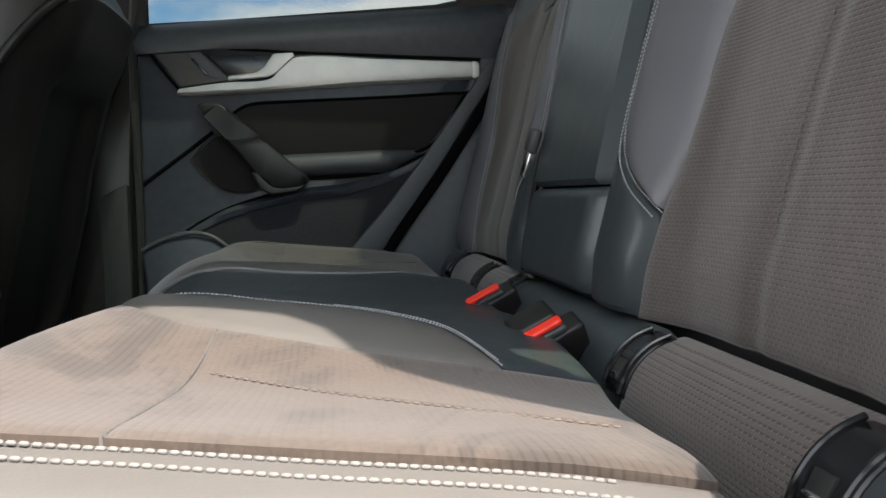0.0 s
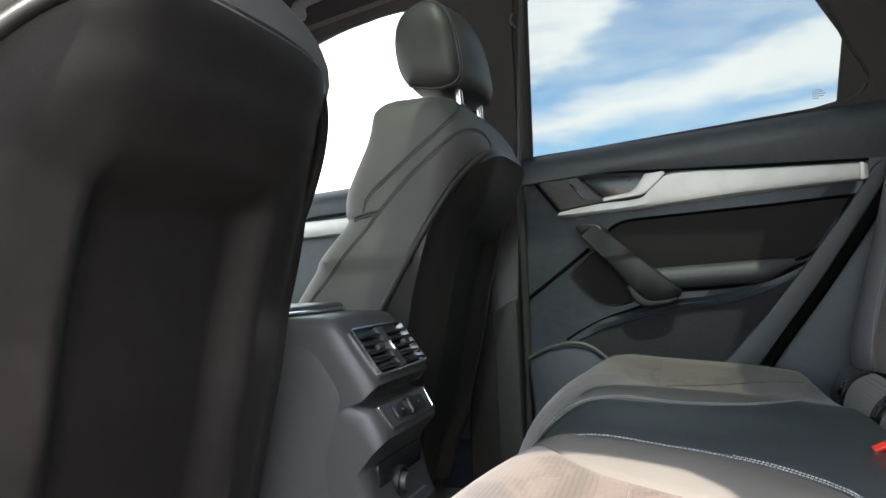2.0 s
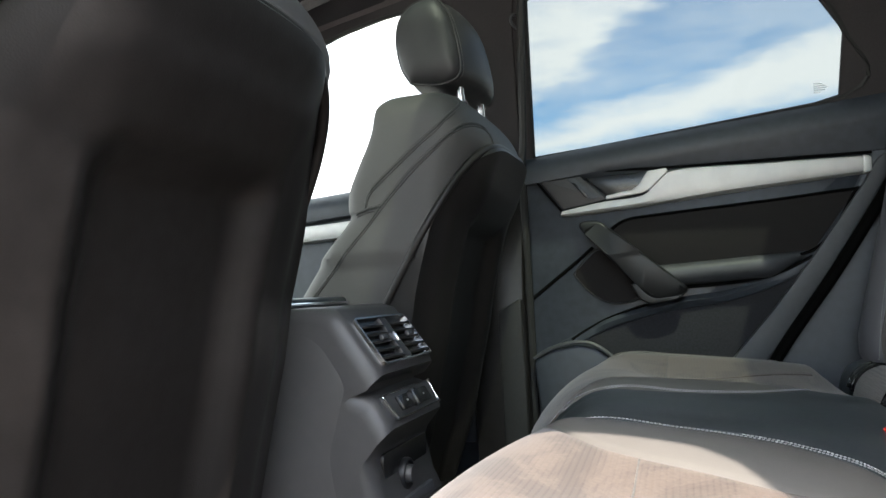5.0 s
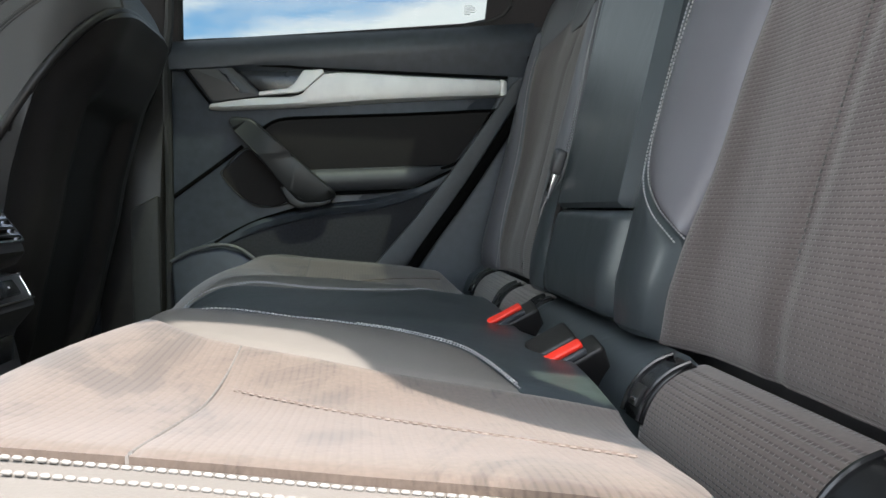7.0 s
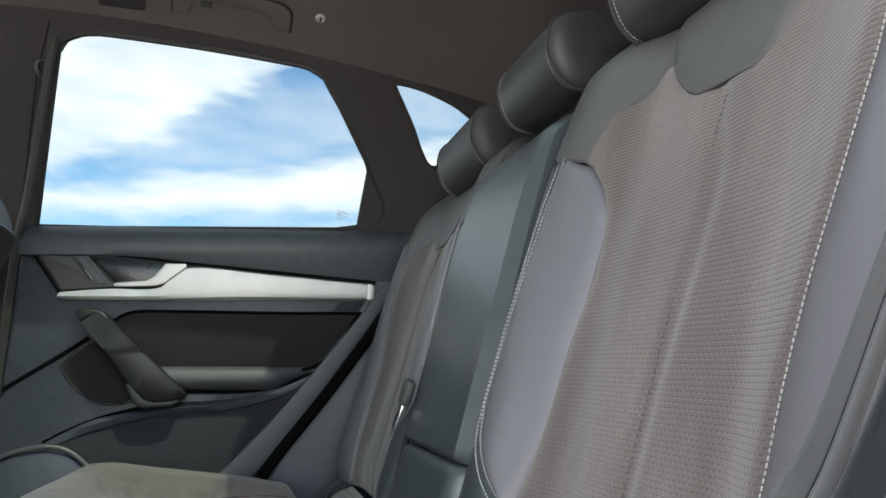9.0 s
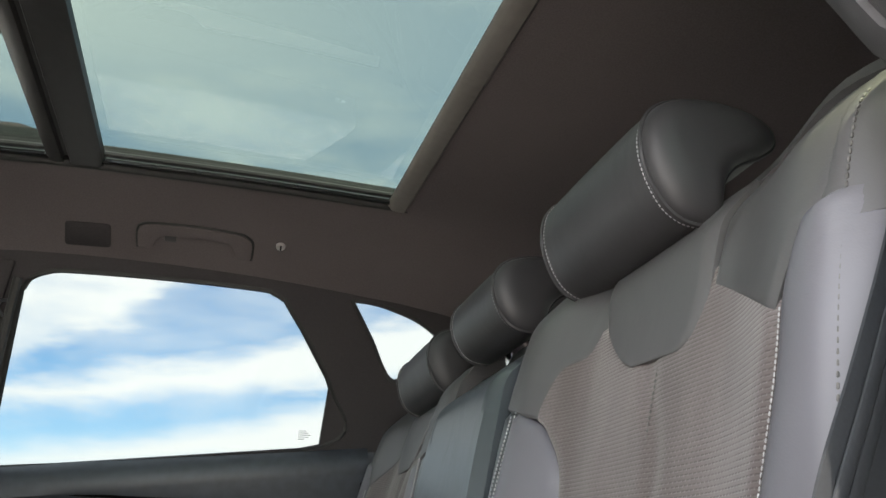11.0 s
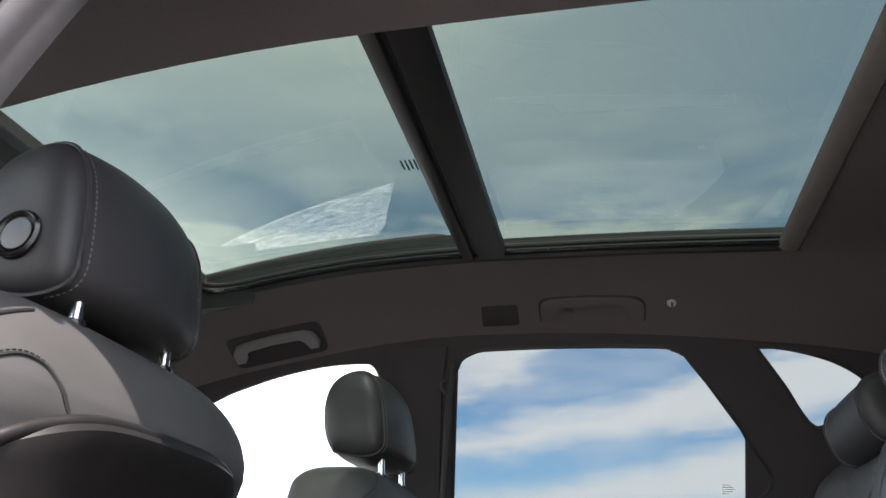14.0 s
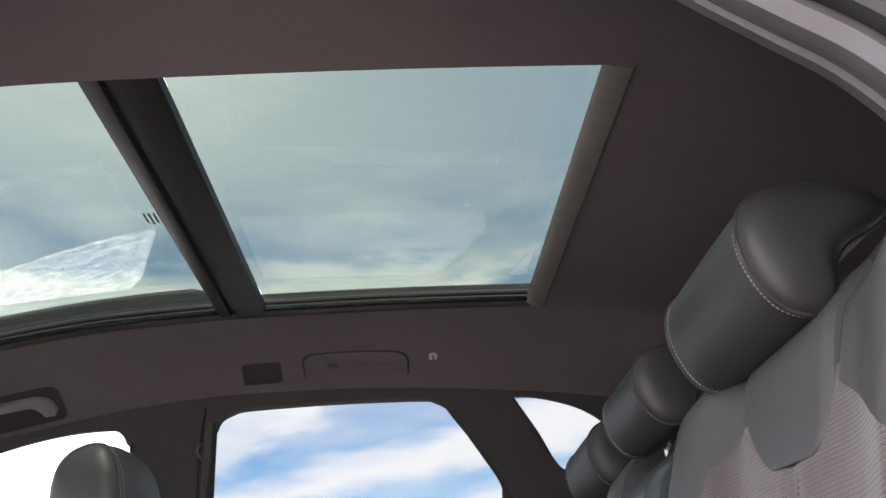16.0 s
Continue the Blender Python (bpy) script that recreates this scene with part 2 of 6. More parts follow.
def pane(name, tint, gloss=0.02, mirror_part=0.035, grazing=0.95):
    """Car glass: lets tinted light through and mirrors by Fresnel."""
    m = bpy.data.materials.new(name)
    m.use_nodes = True
    n, l = m.node_tree.nodes, m.node_tree.links
    n.clear()
    o, mx, fr = n.new("ShaderNodeOutputMaterial"), n.new("ShaderNodeMixShader"), n.new("ShaderNodeLayerWeight")
    up, mul = n.new("ShaderNodeMath"), n.new("ShaderNodeMath")
    tr, gl = n.new("ShaderNodeBsdfTransparent"), n.new("ShaderNodeBsdfGlossy")
    tr.inputs[0].default_value, gl.inputs["Roughness"].default_value = (*tint, 1), gloss
    fr.inputs["Blend"].default_value = 0.5
    up.operation, up.inputs[1].default_value = "POWER", 5.0
    mul.operation, mul.inputs[1].default_value, mul.inputs[2].default_value = "MULTIPLY_ADD", grazing, mirror_part
    l.new(fr.outputs["Facing"], up.inputs[0]); l.new(up.outputs[0], mul.inputs[0]); l.new(mul.outputs[0], mx.inputs[0])
    l.new(tr.outputs[0], mx.inputs[1]); l.new(gl.outputs[0], mx.inputs[2]); l.new(mx.outputs[0], o.inputs[0])
    return m


LEATHER = material("black_leather", (0.038, 0.046, 0.052), 0.34, tone=(0.031, 0.038, 0.043), tone_scale=14, bump=0.10, bump_scale=650, wear=(0.048, 0.057, 0.061), wear_scale=5, wear_mix=0.4, spec=0.72, crease=0.22, crease_scale=13)
# Darker copy of the seat leather: headrest shade put into the colour.
SHADED_HEAD = material("shaded_headrest_leather", (0.031, 0.030, 0.032), 0.48, tone=(0.026, 0.025, 0.027), tone_scale=14, bump=0.10, bump_scale=650, wear=(0.038, 0.037, 0.038), wear_scale=5, wear_mix=0.4, spec=0.36, crease=0.2, crease_scale=12)
# Lighter, warmer bolster leather: sun on the cushion is put into the colour.
CUSHIONHIDE = material("sunlit_cushion_leather", (0.112, 0.104, 0.096), 0.46, tone=(0.100, 0.093, 0.086), tone_scale=12, bump=0.10, bump_scale=650, wear=(0.122, 0.116, 0.110), wear_scale=5, wear_mix=0.4, crease=0.18, crease_scale=11)
# Same leather as the rear seats, recoloured for the sunlight on the front ones.
SEATHIDE = material("front_leather_sun_tint", (0.067, 0.065, 0.064), 0.58, tone=(0.058, 0.056, 0.055), tone_scale=14, bump=0.10, bump_scale=650, wear=(0.075, 0.072, 0.071), wear_scale=5, wear_mix=0.4, spec=0.34, crease=0.22, crease_scale=11)
# Leather lightened and tinted lilac: doorway light put into the bolster colour.
BOLSTER = material("doorlit_bolster_leather", (0.100, 0.098, 0.110), 0.46, tone=(0.094, 0.091, 0.102), tone_scale=12, bump=0.10, bump_scale=650, wear=(0.118, 0.114, 0.126), wear_scale=5, wear_mix=0.4, crease=0.18, crease_scale=11)
SUEDE = material("taupe_suede", (0.087, 0.069, 0.060), 0.92, tone=(0.074, 0.058, 0.050), tone_scale=160, wear=(0.040, 0.031, 0.026), wear_scale=15, wear_mix=0.75, wear_edge=(0.505, 0.60), stretch=(1.0, 0.55, 1.0), spec=0.15, sheen=0.3)
CLOTH_Y = ribbed("ribbed_suede", (0.128, 0.109, 0.105), (0.026, 0.021, 0.020), "Y", "Z", 0.0035, 0.24, 0.5, (0.078, 0.065, 0.062), 0.9, 0.36, (1, 1, 0.10), 17, (0.40, 0.62))
CLOTH_R = ribbed("ribbed_strip_suede", (0.122, 0.100, 0.092), (0.018, 0.014, 0.013), "Y", "Z", 0.0034, 0.24, 0.7, (0.085, 0.069, 0.063), 0.6, 0.55)
CLOTH_X = ribbed("ribbed_cushion_suede", (0.088, 0.067, 0.054), (0.026, 0.019, 0.016), "Y", "X", 0.0050, 0.26, 0.14, (0.046, 0.035, 0.028), 0.85, 0.03, wear_scale=11, wear_edge=(0.50, 0.58), worn_ink=0.75, join=0.85, stretch=(1.0, 0.55, 1.0))
for m_ in (SUEDE, CLOTH_X):
    brushed = m_.node_tree.nodes["wear_noise"]
    brushed.inputs["Detail"].default_value, brushed.inputs["Roughness"].default_value, brushed.inputs["Distortion"].default_value = 9.0, 0.66, 0.9
SHELL = material("black_shell_plastic", (0.0145, 0.0132, 0.0134), 0.40, tone=(0.0100, 0.0089, 0.0088), tone_scale=60, bump=0.12, bump_scale=600, wear=(0.0180, 0.0162, 0.0160), wear_scale=4, wear_mix=0.6, spec=0.31)
PLASTIC = material("black_grained_plastic", (0.045, 0.044, 0.046), 0.44, tone=(0.040, 0.040, 0.042), tone_scale=60, bump=0.12, bump_scale=800, wear=(0.050, 0.049, 0.050), wear_scale=4, wear_mix=0.5)
HANDLE = material("black_handle_plastic", (0.012, 0.0125, 0.0145), 0.36, tone=(0.010, 0.0105, 0.012), tone_scale=50, bump=0.08, bump_scale=800, wear=(0.016, 0.0165, 0.019), wear_scale=6, spec=0.28)
SOFT = material("soft_dark_door_trim", (0.038, 0.045, 0.057), 0.42, tone=(0.028, 0.033, 0.042), tone_scale=50, bump=0.12, bump_scale=800, wear=(0.037, 0.042, 0.050), wear_scale=3)
CARD = material("blue_black_lower_trim", (0.027, 0.027, 0.033), 0.85, tone=(0.019, 0.019, 0.022), tone_scale=220, spec=0.25, wear=(0.021, 0.021, 0.023), wear_scale=6)
INSERT = material("black_suede_insert", (0.022, 0.0205, 0.021), 0.95, tone=(0.026, 0.0235, 0.0235), tone_scale=350, spec=0.1, wear=(0.025, 0.023, 0.0225), wear_scale=8)
GREYTRIM = material("grey_painted_trim", (0.058, 0.060, 0.066), 0.5, tone=(0.050, 0.052, 0.058), tone_scale=80, bump=0.2, bump_scale=600, wear=(0.066, 0.067, 0.072), wear_scale=5)
GRIPGREY = material("grey_grip_plastic", (0.150, 0.140, 0.140), 0.5, tone=(0.135, 0.126, 0.126), tone_scale=80, bump=0.15, bump_scale=700, wear=(0.165, 0.154, 0.154), wear_scale=5)
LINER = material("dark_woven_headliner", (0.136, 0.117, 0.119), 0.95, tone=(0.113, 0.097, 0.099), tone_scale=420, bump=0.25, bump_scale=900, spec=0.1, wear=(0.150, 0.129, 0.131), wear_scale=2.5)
# Headliner cloth darkened: far-side shade and the handle recess are put into the colour.
SHADED_LINER = material("shaded_headliner_cloth", (0.052, 0.047, 0.050), 0.95, tone=(0.043, 0.039, 0.041), tone_scale=420, bump=0.25, bump_scale=900, spec=0.1, wear=(0.062, 0.057, 0.057), wear_scale=2.5)
ALU = material("brushed_aluminium", (0.62, 0.61, 0.59), 0.5, metal=0.55, tone=(0.56, 0.55, 0.54), tone_scale=30, wear=(0.70, 0.69, 0.66), wear_scale=4)
CHROME = material("chrome", (0.62, 0.63, 0.65), 0.22, metal=1.0, tone=(0.7, 0.7, 0.72), tone_scale=20)
PILLAR = material("grey_lilac_pillar_trim", (0.062, 0.058, 0.060), 0.5, tone=(0.054, 0.050, 0.052), tone_scale=80, bump=0.15, bump_scale=700, wear=(0.07, 0.066, 0.068), wear_scale=5)
RED = material("red_button_plastic", (0.75, 0.030, 0.012), 0.4, tone=(0.65, 0.022, 0.010), tone_scale=90, bump=0.1)
GLOSSY = material("glossy_black_plastic", (0.012, 0.012, 0.013), 0.22, tone=(0.009, 0.009, 0.010), tone_scale=40, wear=(0.02, 0.02, 0.02), wear_scale=9)
RUBBER = material("black_rubber_seal", (0.012, 0.012, 0.012), 0.6, tone=(0.016, 0.016, 0.016), tone_scale=90)
GAP = material("dark_open_joint", (0.004, 0.004, 0.004), 0.95, tone=(0.003, 0.003, 0.003), tone_scale=90, spec=0.05)
THREAD = material("pale_thread", (0.185, 0.176, 0.163), 0.85, tone=(0.15, 0.142, 0.132), tone_scale=200)
GREYTHREAD = material("grey_white_thread", (0.34, 0.34, 0.345), 0.85, tone=(0.27, 0.27, 0.275), tone_scale=200)
TANTHREAD = material("tan_thread", (0.135, 0.112, 0.10), 0.85, tone=(0.10, 0.082, 0.072), tone_scale=200)
DARKTHREAD = material("grey_thread", (0.11, 0.105, 0.10), 0.8, tone=(0.08, 0.078, 0.075), tone_scale=200)
BROWNTHREAD = material("brown_thread", (0.035, 0.028, 0.024), 0.8, tone=(0.025, 0.020, 0.017), tone_scale=200)
WEBBING = material("dark_grey_webbing", (0.018, 0.0205, 0.0235), 0.6, tone=(0.014, 0.0155, 0.0175), tone_scale=500, wear=(0.022, 0.0245, 0.028), wear_scale=12, spec=0.3)
CARPET = material("grey_brown_carpet", (0.085, 0.077, 0.070), 1.0, tone=(0.050, 0.045, 0.041), tone_scale=300, bump=1.0, bump_scale=500, spec=0.05, wear=(0.105, 0.095, 0.086), wear_scale=6)
PAINT = material("silver_body_paint", (0.55, 0.53, 0.50), 0.3, tone=(0.52, 0.50, 0.47), tone_scale=20, metal=0.3, wear=(0.48, 0.46, 0.43), wear_scale=2)
ROAD = material("dark_asphalt", (0.062, 0.060, 0.058), 0.95, tone=(0.040, 0.039, 0.038), tone_scale=60, wear=(0.085, 0.082, 0.078), wear_scale=0.8, spec=0.2)
GROUND = material("pale_gravel", (0.74, 0.71, 0.64), 0.95, tone=(0.07, 0.068, 0.064), tone_scale=22, wear=(0.56, 0.545, 0.52), wear_scale=0.6, spec=0.2)
# Rear seat leather again, made greyer and lighter for the light at shoulder height.
YOKE = material("relit_shoulder_leather", (0.067, 0.065, 0.066), 0.46, tone=(0.060, 0.058, 0.059), tone_scale=12, bump=0.10, bump_scale=650, wear=(0.075, 0.073, 0.074), wear_scale=5, wear_mix=0.4, crease=0.2, crease_scale=11)
CLEAR = pane("side_glass", (0.90, 0.93, 0.92))
PRIVACY = pane("darkened_rear_glass", (0.405, 0.425, 0.43), 0.0, 0.004, 0.35)
GREENISH = pane("greenish_quarter_glass", (0.76, 0.83, 0.72))
TINTED = pane("tinted_roof_glass", (0.375, 0.415, 0.378), 0.0, 0.055)
PRINT = material("pale_print", (0.55, 0.55, 0.55), 0.7, tone=(0.5, 0.5, 0.5))

# ---- builders ----


def mesh(name, verts, faces, mat, smooth=True):
    me = bpy.data.meshes.new(name)
    me.from_pydata([tuple(v) for v in verts], [], [tuple(f) for f in faces])
    bm = bmesh.new(); bm.from_mesh(me)
    bmesh.ops.remove_doubles(bm, verts=bm.verts, dist=1e-5)
    bmesh.ops.recalc_face_normals(bm, faces=bm.faces)
    bm.to_mesh(me); bm.free()
    me.materials.append(mat)
    if smooth:
        me.shade_smooth()
        me.set_sharp_from_angle(angle=radians(38))
    return me


def thing(name, label, category, at=(0, 0, 0), group="", kind=""):
    e = new(name)
    e.location = at
    e.empty_display_size = 0.05
    return tagged(e, label, category, group, kind)


def part(name, data, parent, label=""):
    """Links a mesh under a thing or under a part; its points are given in world places."""
    ob = new(name, data)
    ob.parent = parent
    base = Vector((0, 0, 0))
    p = parent
    while p:
        base += p.location
        p = p.parent
    ob.location = -base
    return tagged(ob, label) if label else ob


def solo(name, data, label, category, group="", kind=""):
    return tagged(new(name, data), label, category, group, kind)


def smooth_step(x, a, b):
    t = min(max((x - a) / (b - a), 0.0), 1.0)
    return t * t * (3 - 2 * t)


def curve_at(points, t):
    """A point on a Catmull-Rom curve through points, t from 0 to 1."""
    n = len(points) - 1
    f = min(max(t, 0.0), 1.0) * n
    i = min(int(f), n - 1)
    f -= i
    p = [Vector(points[min(max(k, 0), n)]) for k in (i - 1, i, i + 1, i + 2)]
    return 0.5 * (2 * p[1] + (p[2] - p[0]) * f + (2 * p[0] - 5 * p[1] + 4 * p[2] - p[3]) * f * f + (3 * p[1] - p[0] - 3 * p[2] + p[3]) * f ** 3)


def spline(points, count):
    return [curve_at(points, k / (count - 1)) for k in range(count)]


def loft(name, rings, mat, caps=True, closed=True):
    """A skin over rings of equally many points."""
    n = len(rings[0])
    verts = [p for r in rings for p in r]
    faces = []
    for a in range(len(rings) - 1):
        for b in range(n if closed else n - 1):
            c = (b + 1) % n
            faces.append((a * n + b, a * n + c, (a + 1) * n + c, (a + 1) * n + b))
    if caps:
        faces.append(tuple(range(n)))
        faces.append(tuple((len(rings) - 1) * n + k for k in range(n)))
    return mesh(name, verts, faces, mat)


def tube(name, points, radius, mat, sides=8, count=None, taper=None):
    pts = spline(points, count or max(8, 6 * len(points)))
    rings = []
    for k, p in enumerate(pts):
        way = (pts[min(k + 1, len(pts) - 1)] - pts[max(k - 1, 0)]).normalized()
        a = way.cross(Vector((0.13, 0.21, 0.97))).normalized()
        b = way.cross(a)
        r = radius if taper is None else radius * taper(k / (len(pts) - 1))
        rings.append([p + r * (math.cos(q) * a + math.sin(q) * b) for q in (2 * math.pi * s / sides for s in range(sides))])
    return loft(name, rings, mat)


def ribbon(name, points, radius, flat, normal, mat, count=None):
    """A flat bar along a curve: radius across, flat thick along normal."""
    pts = spline(points, count or 6 * len(points))
    rings = []
    nrm = Vector(normal).normalized()
    for k, p in enumerate(pts):
        way = (pts[min(k + 1, len(pts) - 1)] - pts[max(k - 1, 0)]).normalized()
        side = way.cross(nrm).normalized() * radius
        up = nrm * flat
        rings.append([p + side * a + up * b for a, b in ((1, -1), (1, 0.5), (0.8, 1), (-0.8, 1), (-1, 0.5), (-1, -1))])
    return loft(name, rings, mat)


def stitches(name, points, spacing, length, radius, mat):
    """A row of short raised stitches along a curve."""
    pts = spline(points, max(60, 30 * len(points)))
    total, marks = 0.0, []
    nxt = 0.0
    for a, b in zip(pts, pts[1:]):
        d = (b - a).length
        while nxt <= total + d and d > 0:
            marks.append((a + (b - a) * ((nxt - total) / d), (b - a) / d))
            nxt += spacing
        total += d
    verts, faces = [], []
    for p, way in marks:
        a = way.cross(Vector((0.13, 0.21, 0.97))).normalized() * radius
        b = way.cross(a).normalized() * radius
        k = len(verts)
        for f, s in ((-0.5, 0.45), (-0.3, 1.0), (0.3, 1.0), (0.5, 0.45)):
            for q in range(5):
                verts.append(p + way * length * f + s * (math.cos(q * 1.2566) * a + math.sin(q * 1.2566) * b))
        for r in range(3):
            for q in range(5):
                faces.append((k + r * 5 + q, k + r * 5 + (q + 1) % 5, k + r * 5 + 5 + (q + 1) % 5, k + r * 5 + 5 + q))
        faces += [tuple(k + q for q in range(5)), tuple(k + 15 + q for q in range(5))]
    me = bpy.data.meshes.new(name)
    me.from_pydata([tuple(v) for v in verts], [], faces)
    me.materials.append(mat)
    me.shade_smooth()
    return me


def panel(name, left, right, surface, mat, nu=14, nv=24, puff=0.006, soft=0.012, depth=0.03, lift=None):
    """An upholstered panel between two border curves in a plane; surface(a, b, out) gives its place, out metres proud.
    Its edges sink into the seams, and a skirt gives it depth."""
    L, R = spline([(*p, 0) for p in left], nv), spline([(*p, 0) for p in right], nv)
    rows = []
    for j in range(nv):
        row = []
        for i in range(nu):
            f = i / (nu - 1)
            p = L[j].lerp(R[j], f)
            across = (R[j] - L[j]).length
            along = sum((L[k + 1] - L[k]).length for k in range(nv - 1)) / (nv - 1)
            d = min(f * across, (1 - f) * across, j * along, (nv - 1 - j) * along)
            e = 1 - min(d / soft, 1.0)
            out = -puff * e * e + (lift(f, j / (nv - 1)) if lift else 0.0)
            row.append(surface(p.x, p.y, out))
        rows.append(row)
    verts = [p for r in rows for p in r]
    faces = [(j * nu + i, j * nu + i + 1, (j + 1) * nu + i + 1, (j + 1) * nu + i) for j in range(nv - 1) for i in range(nu - 1)]
    loop = [(0, i) for i in range(nu)] + [(j, nu - 1) for j in range(1, nv)] + [(nv - 1, i) for i in range(nu - 2, -1, -1)] + [(j, 0) for j in range(nv - 2, 0, -1)]
    base = len(verts)
    for j, i in loop:
        f = i / (nu - 1)
        p = L[j].lerp(R[j], f)
        verts.append(surface(p.x, p.y, -puff - depth))
    for k in range(len(loop)):
        a, b = loop[k], loop[(k + 1) % len(loop)]
        faces.append((a[0] * nu + a[1], b[0] * nu + b[1], base + (k + 1) % len(loop), base + k))
    return mesh(name, verts, faces, mat)


def prism(name, outline, to3d, depth, mat, bevel=0.003, segments=2, smooth=True):
    """A plate with an outline in a plane, depth thick towards its back, with rounded front edges; to3d(a, b, out)."""
    bm = bmesh.new()
    front = [bm.verts.new(to3d(a, b, 0.0)) for a, b in outline]
    rear = [bm.verts.new(to3d(a, b, -depth)) for a, b in outline]
    face = bm.faces.new(front)
    bm.faces.new(rear[::-1])
    n = len(front)
    for k in range(n):
        bm.faces.new((front[k], rear[k], rear[(k + 1) % n], front[(k + 1) % n]))
    bmesh.ops.recalc_face_normals(bm, faces=bm.faces)
    if bevel:
        bmesh.ops.bevel(bm, geom=list(face.edges), offset=bevel, segments=segments, profile=0.5, affect="EDGES", clamp_overlap=True)
    bmesh.ops.triangulate(bm, faces=[f for f in bm.faces if len(f.verts) > 4])
    me = bpy.data.meshes.new(name)
    bm.to_mesh(me); bm.free()
    me.materials.append(mat)
    if smooth:
        me.shade_smooth(); me.set_sharp_from_angle(angle=radians(40))
    return me


def rounded(points, radius, steps=4):
    """A polygon with its corners rounded."""
    out = []
    n = len(points)
    for k in range(n):
        p, a, b = Vector(points[k]), Vector(points[k - 1]), Vector(points[(k + 1) % n])
        ra = min(radius, 0.45 * (a - p).length, 0.45 * (b - p).length)
        s, e = p + (a - p).normalized() * ra, p + (b - p).normalized() * ra
        for q in range(steps + 1):
            f = q / steps
            out.append(tuple((1 - f) ** 2 * s + 2 * f * (1 - f) * p + f * f * e))
    return out


def plate(name, outline, holes, to3d, depth, mat):
    """A flat wall with holes right through it."""
    from mathutils import geometry
    loops = [outline] + holes
    tris = geometry.tessellate_polygon([[Vector((a, b, 0)) for a, b in lp] for lp in loops])
    flat = [p for lp in loops for p in lp]
    n = len(flat)
    verts = [to3d(a, b, 0.0) for a, b in flat] + [to3d(a, b, -depth) for a, b in flat]
    faces = [tuple(t) for t in tris] + [tuple(n + k for k in t)[::-1] for t in tris]
    k0 = 0
    for lp in loops:
        m = len(lp)
        for k in range(m):
            a, b = k0 + k, k0 + (k + 1) % m
            faces.append((a, b, n + b, n + a))
        k0 += m
    return mesh(name, verts, faces, mat)


def box(name, lo, hi, mat, bevel=0.004, segments=2):
    bm = bmesh.new()
    bmesh.ops.create_cube(bm, size=1.0)
    for v in bm.verts:
        v.co = Vector([lo[k] + (v.co[k] + 0.5) * (hi[k] - lo[k]) for k in range(3)])
    if bevel:
        bmesh.ops.bevel(bm, geom=list(bm.edges), offset=bevel, segments=segments, profile=0.5, affect="EDGES", clamp_overlap=True)
    me = bpy.data.meshes.new(name)
    bm.to_mesh(me); bm.free()
    me.materials.append(mat)
    me.shade_smooth(); me.set_sharp_from_angle(angle=radians(40))
    return me


def turned(me, m):
    me.transform(m)
    return me

# ---- structure ----
MID = 1.0                                   # the car's middle line, in y


def roof_z(x, s):
    """Headliner height at x, s metres from the middle line."""
    z = 1.634 - (0.18 if x < 0.1 else 0.040 + 0.045 * smooth_step(s, 0.36, 0.52)) * (x - 0.1) ** 2 - (0.24 * (x - 0.75) ** 2 if x > 0.75 else 0.0)
    return z - (0.078 * ((s - 0.36) / 0.28) ** 2 if s > 0.36 else 0.0)


def side_y(z, out=0.0):
    """The far side window plane; out towards the cabin."""
    return 1.744 - 0.276 * (z - 1.17) - out


def far_side(x, z, out):
    return Vector((x, side_y(z, out), z))


def near_side(x, z, out):
    return Vector((x, 2 * MID - side_y(z, out), z))


solo("ground", mesh("ground", [(-400, -400, 0), (400, -400, 0), (400, 400, 0), (-400, 400, 0)], [(0, 1, 2, 3)], GROUND, False),
     "pale worn gravel ground around the parked car", "ground", kind="structure")

solo("road", mesh("road", [(-400, -1.2, 0.004), (400, -1.2, 0.004), (400, 3.82, 0.004), (-400, 3.82, 0.004)], [(0, 1, 2, 3)], ROAD, False),
     "dark asphalt strip under the parked car", "road", kind="structure")

# floor of the cabin with its tunnel
sec = [(0.30, 0.40), (0.34, 0.36), (0.86, 0.36), (0.90, 0.42), (1.10, 0.42), (1.14, 0.36), (1.66, 0.36), (1.70, 0.40)]
rings = [[Vector((x, y, z)) for y, z in sec] + [Vector((x, y, 0.28)) for y in (1.70, 0.30)] for x in (-1.15, -0.6, 0.0, 0.62)]
solo("floor", loft("floor", rings, CARPET), "dark carpeted car floor with a centre tunnel", "floor", kind="structure")
# closing walls of the body that no view enters
solo("wall_rear", box("wall_rear", (1.62, 0.26, 0.3), (1.70, 1.74, 1.06), PLASTIC), "dark plastic inner tailgate behind the seats", "wall", kind="structure")
solo("boot_floor", box("boot_floor", (0.62, 0.28, 0.30), (1.62, 1.72, 0.36), CARPET), "dark carpeted boot floor", "floor", kind="structure")
solo("wall_front", box("wall_front", (-1.22, 0.26, 0.3), (-1.15, 1.74, 0.95), PLASTIC), "black plastic dashboard bulkhead", "wall", kind="structure")

# headliner with the roof opening
X0, X1, YN, YF = -0.50, 0.748, 0.688, 1.388      # roof opening


xs = [-0.95, -0.8, -0.65, -0.56, X0] + [X0 + (X1 - X0) * k / 14 for k in range(1, 15)] + [0.80, 0.9, 1.0, 1.12, 1.25, 1.4, 1.55, 1.62]
ss = [-0.648, -0.63, -0.60, -0.54, -0.48, -0.42, -0.36, YN - MID, -0.24, -0.12, 0.0, 0.12, 0.24, 0.33, YF - MID, 0.42, 0.48, 0.54, 0.60, 0.63, 0.648]
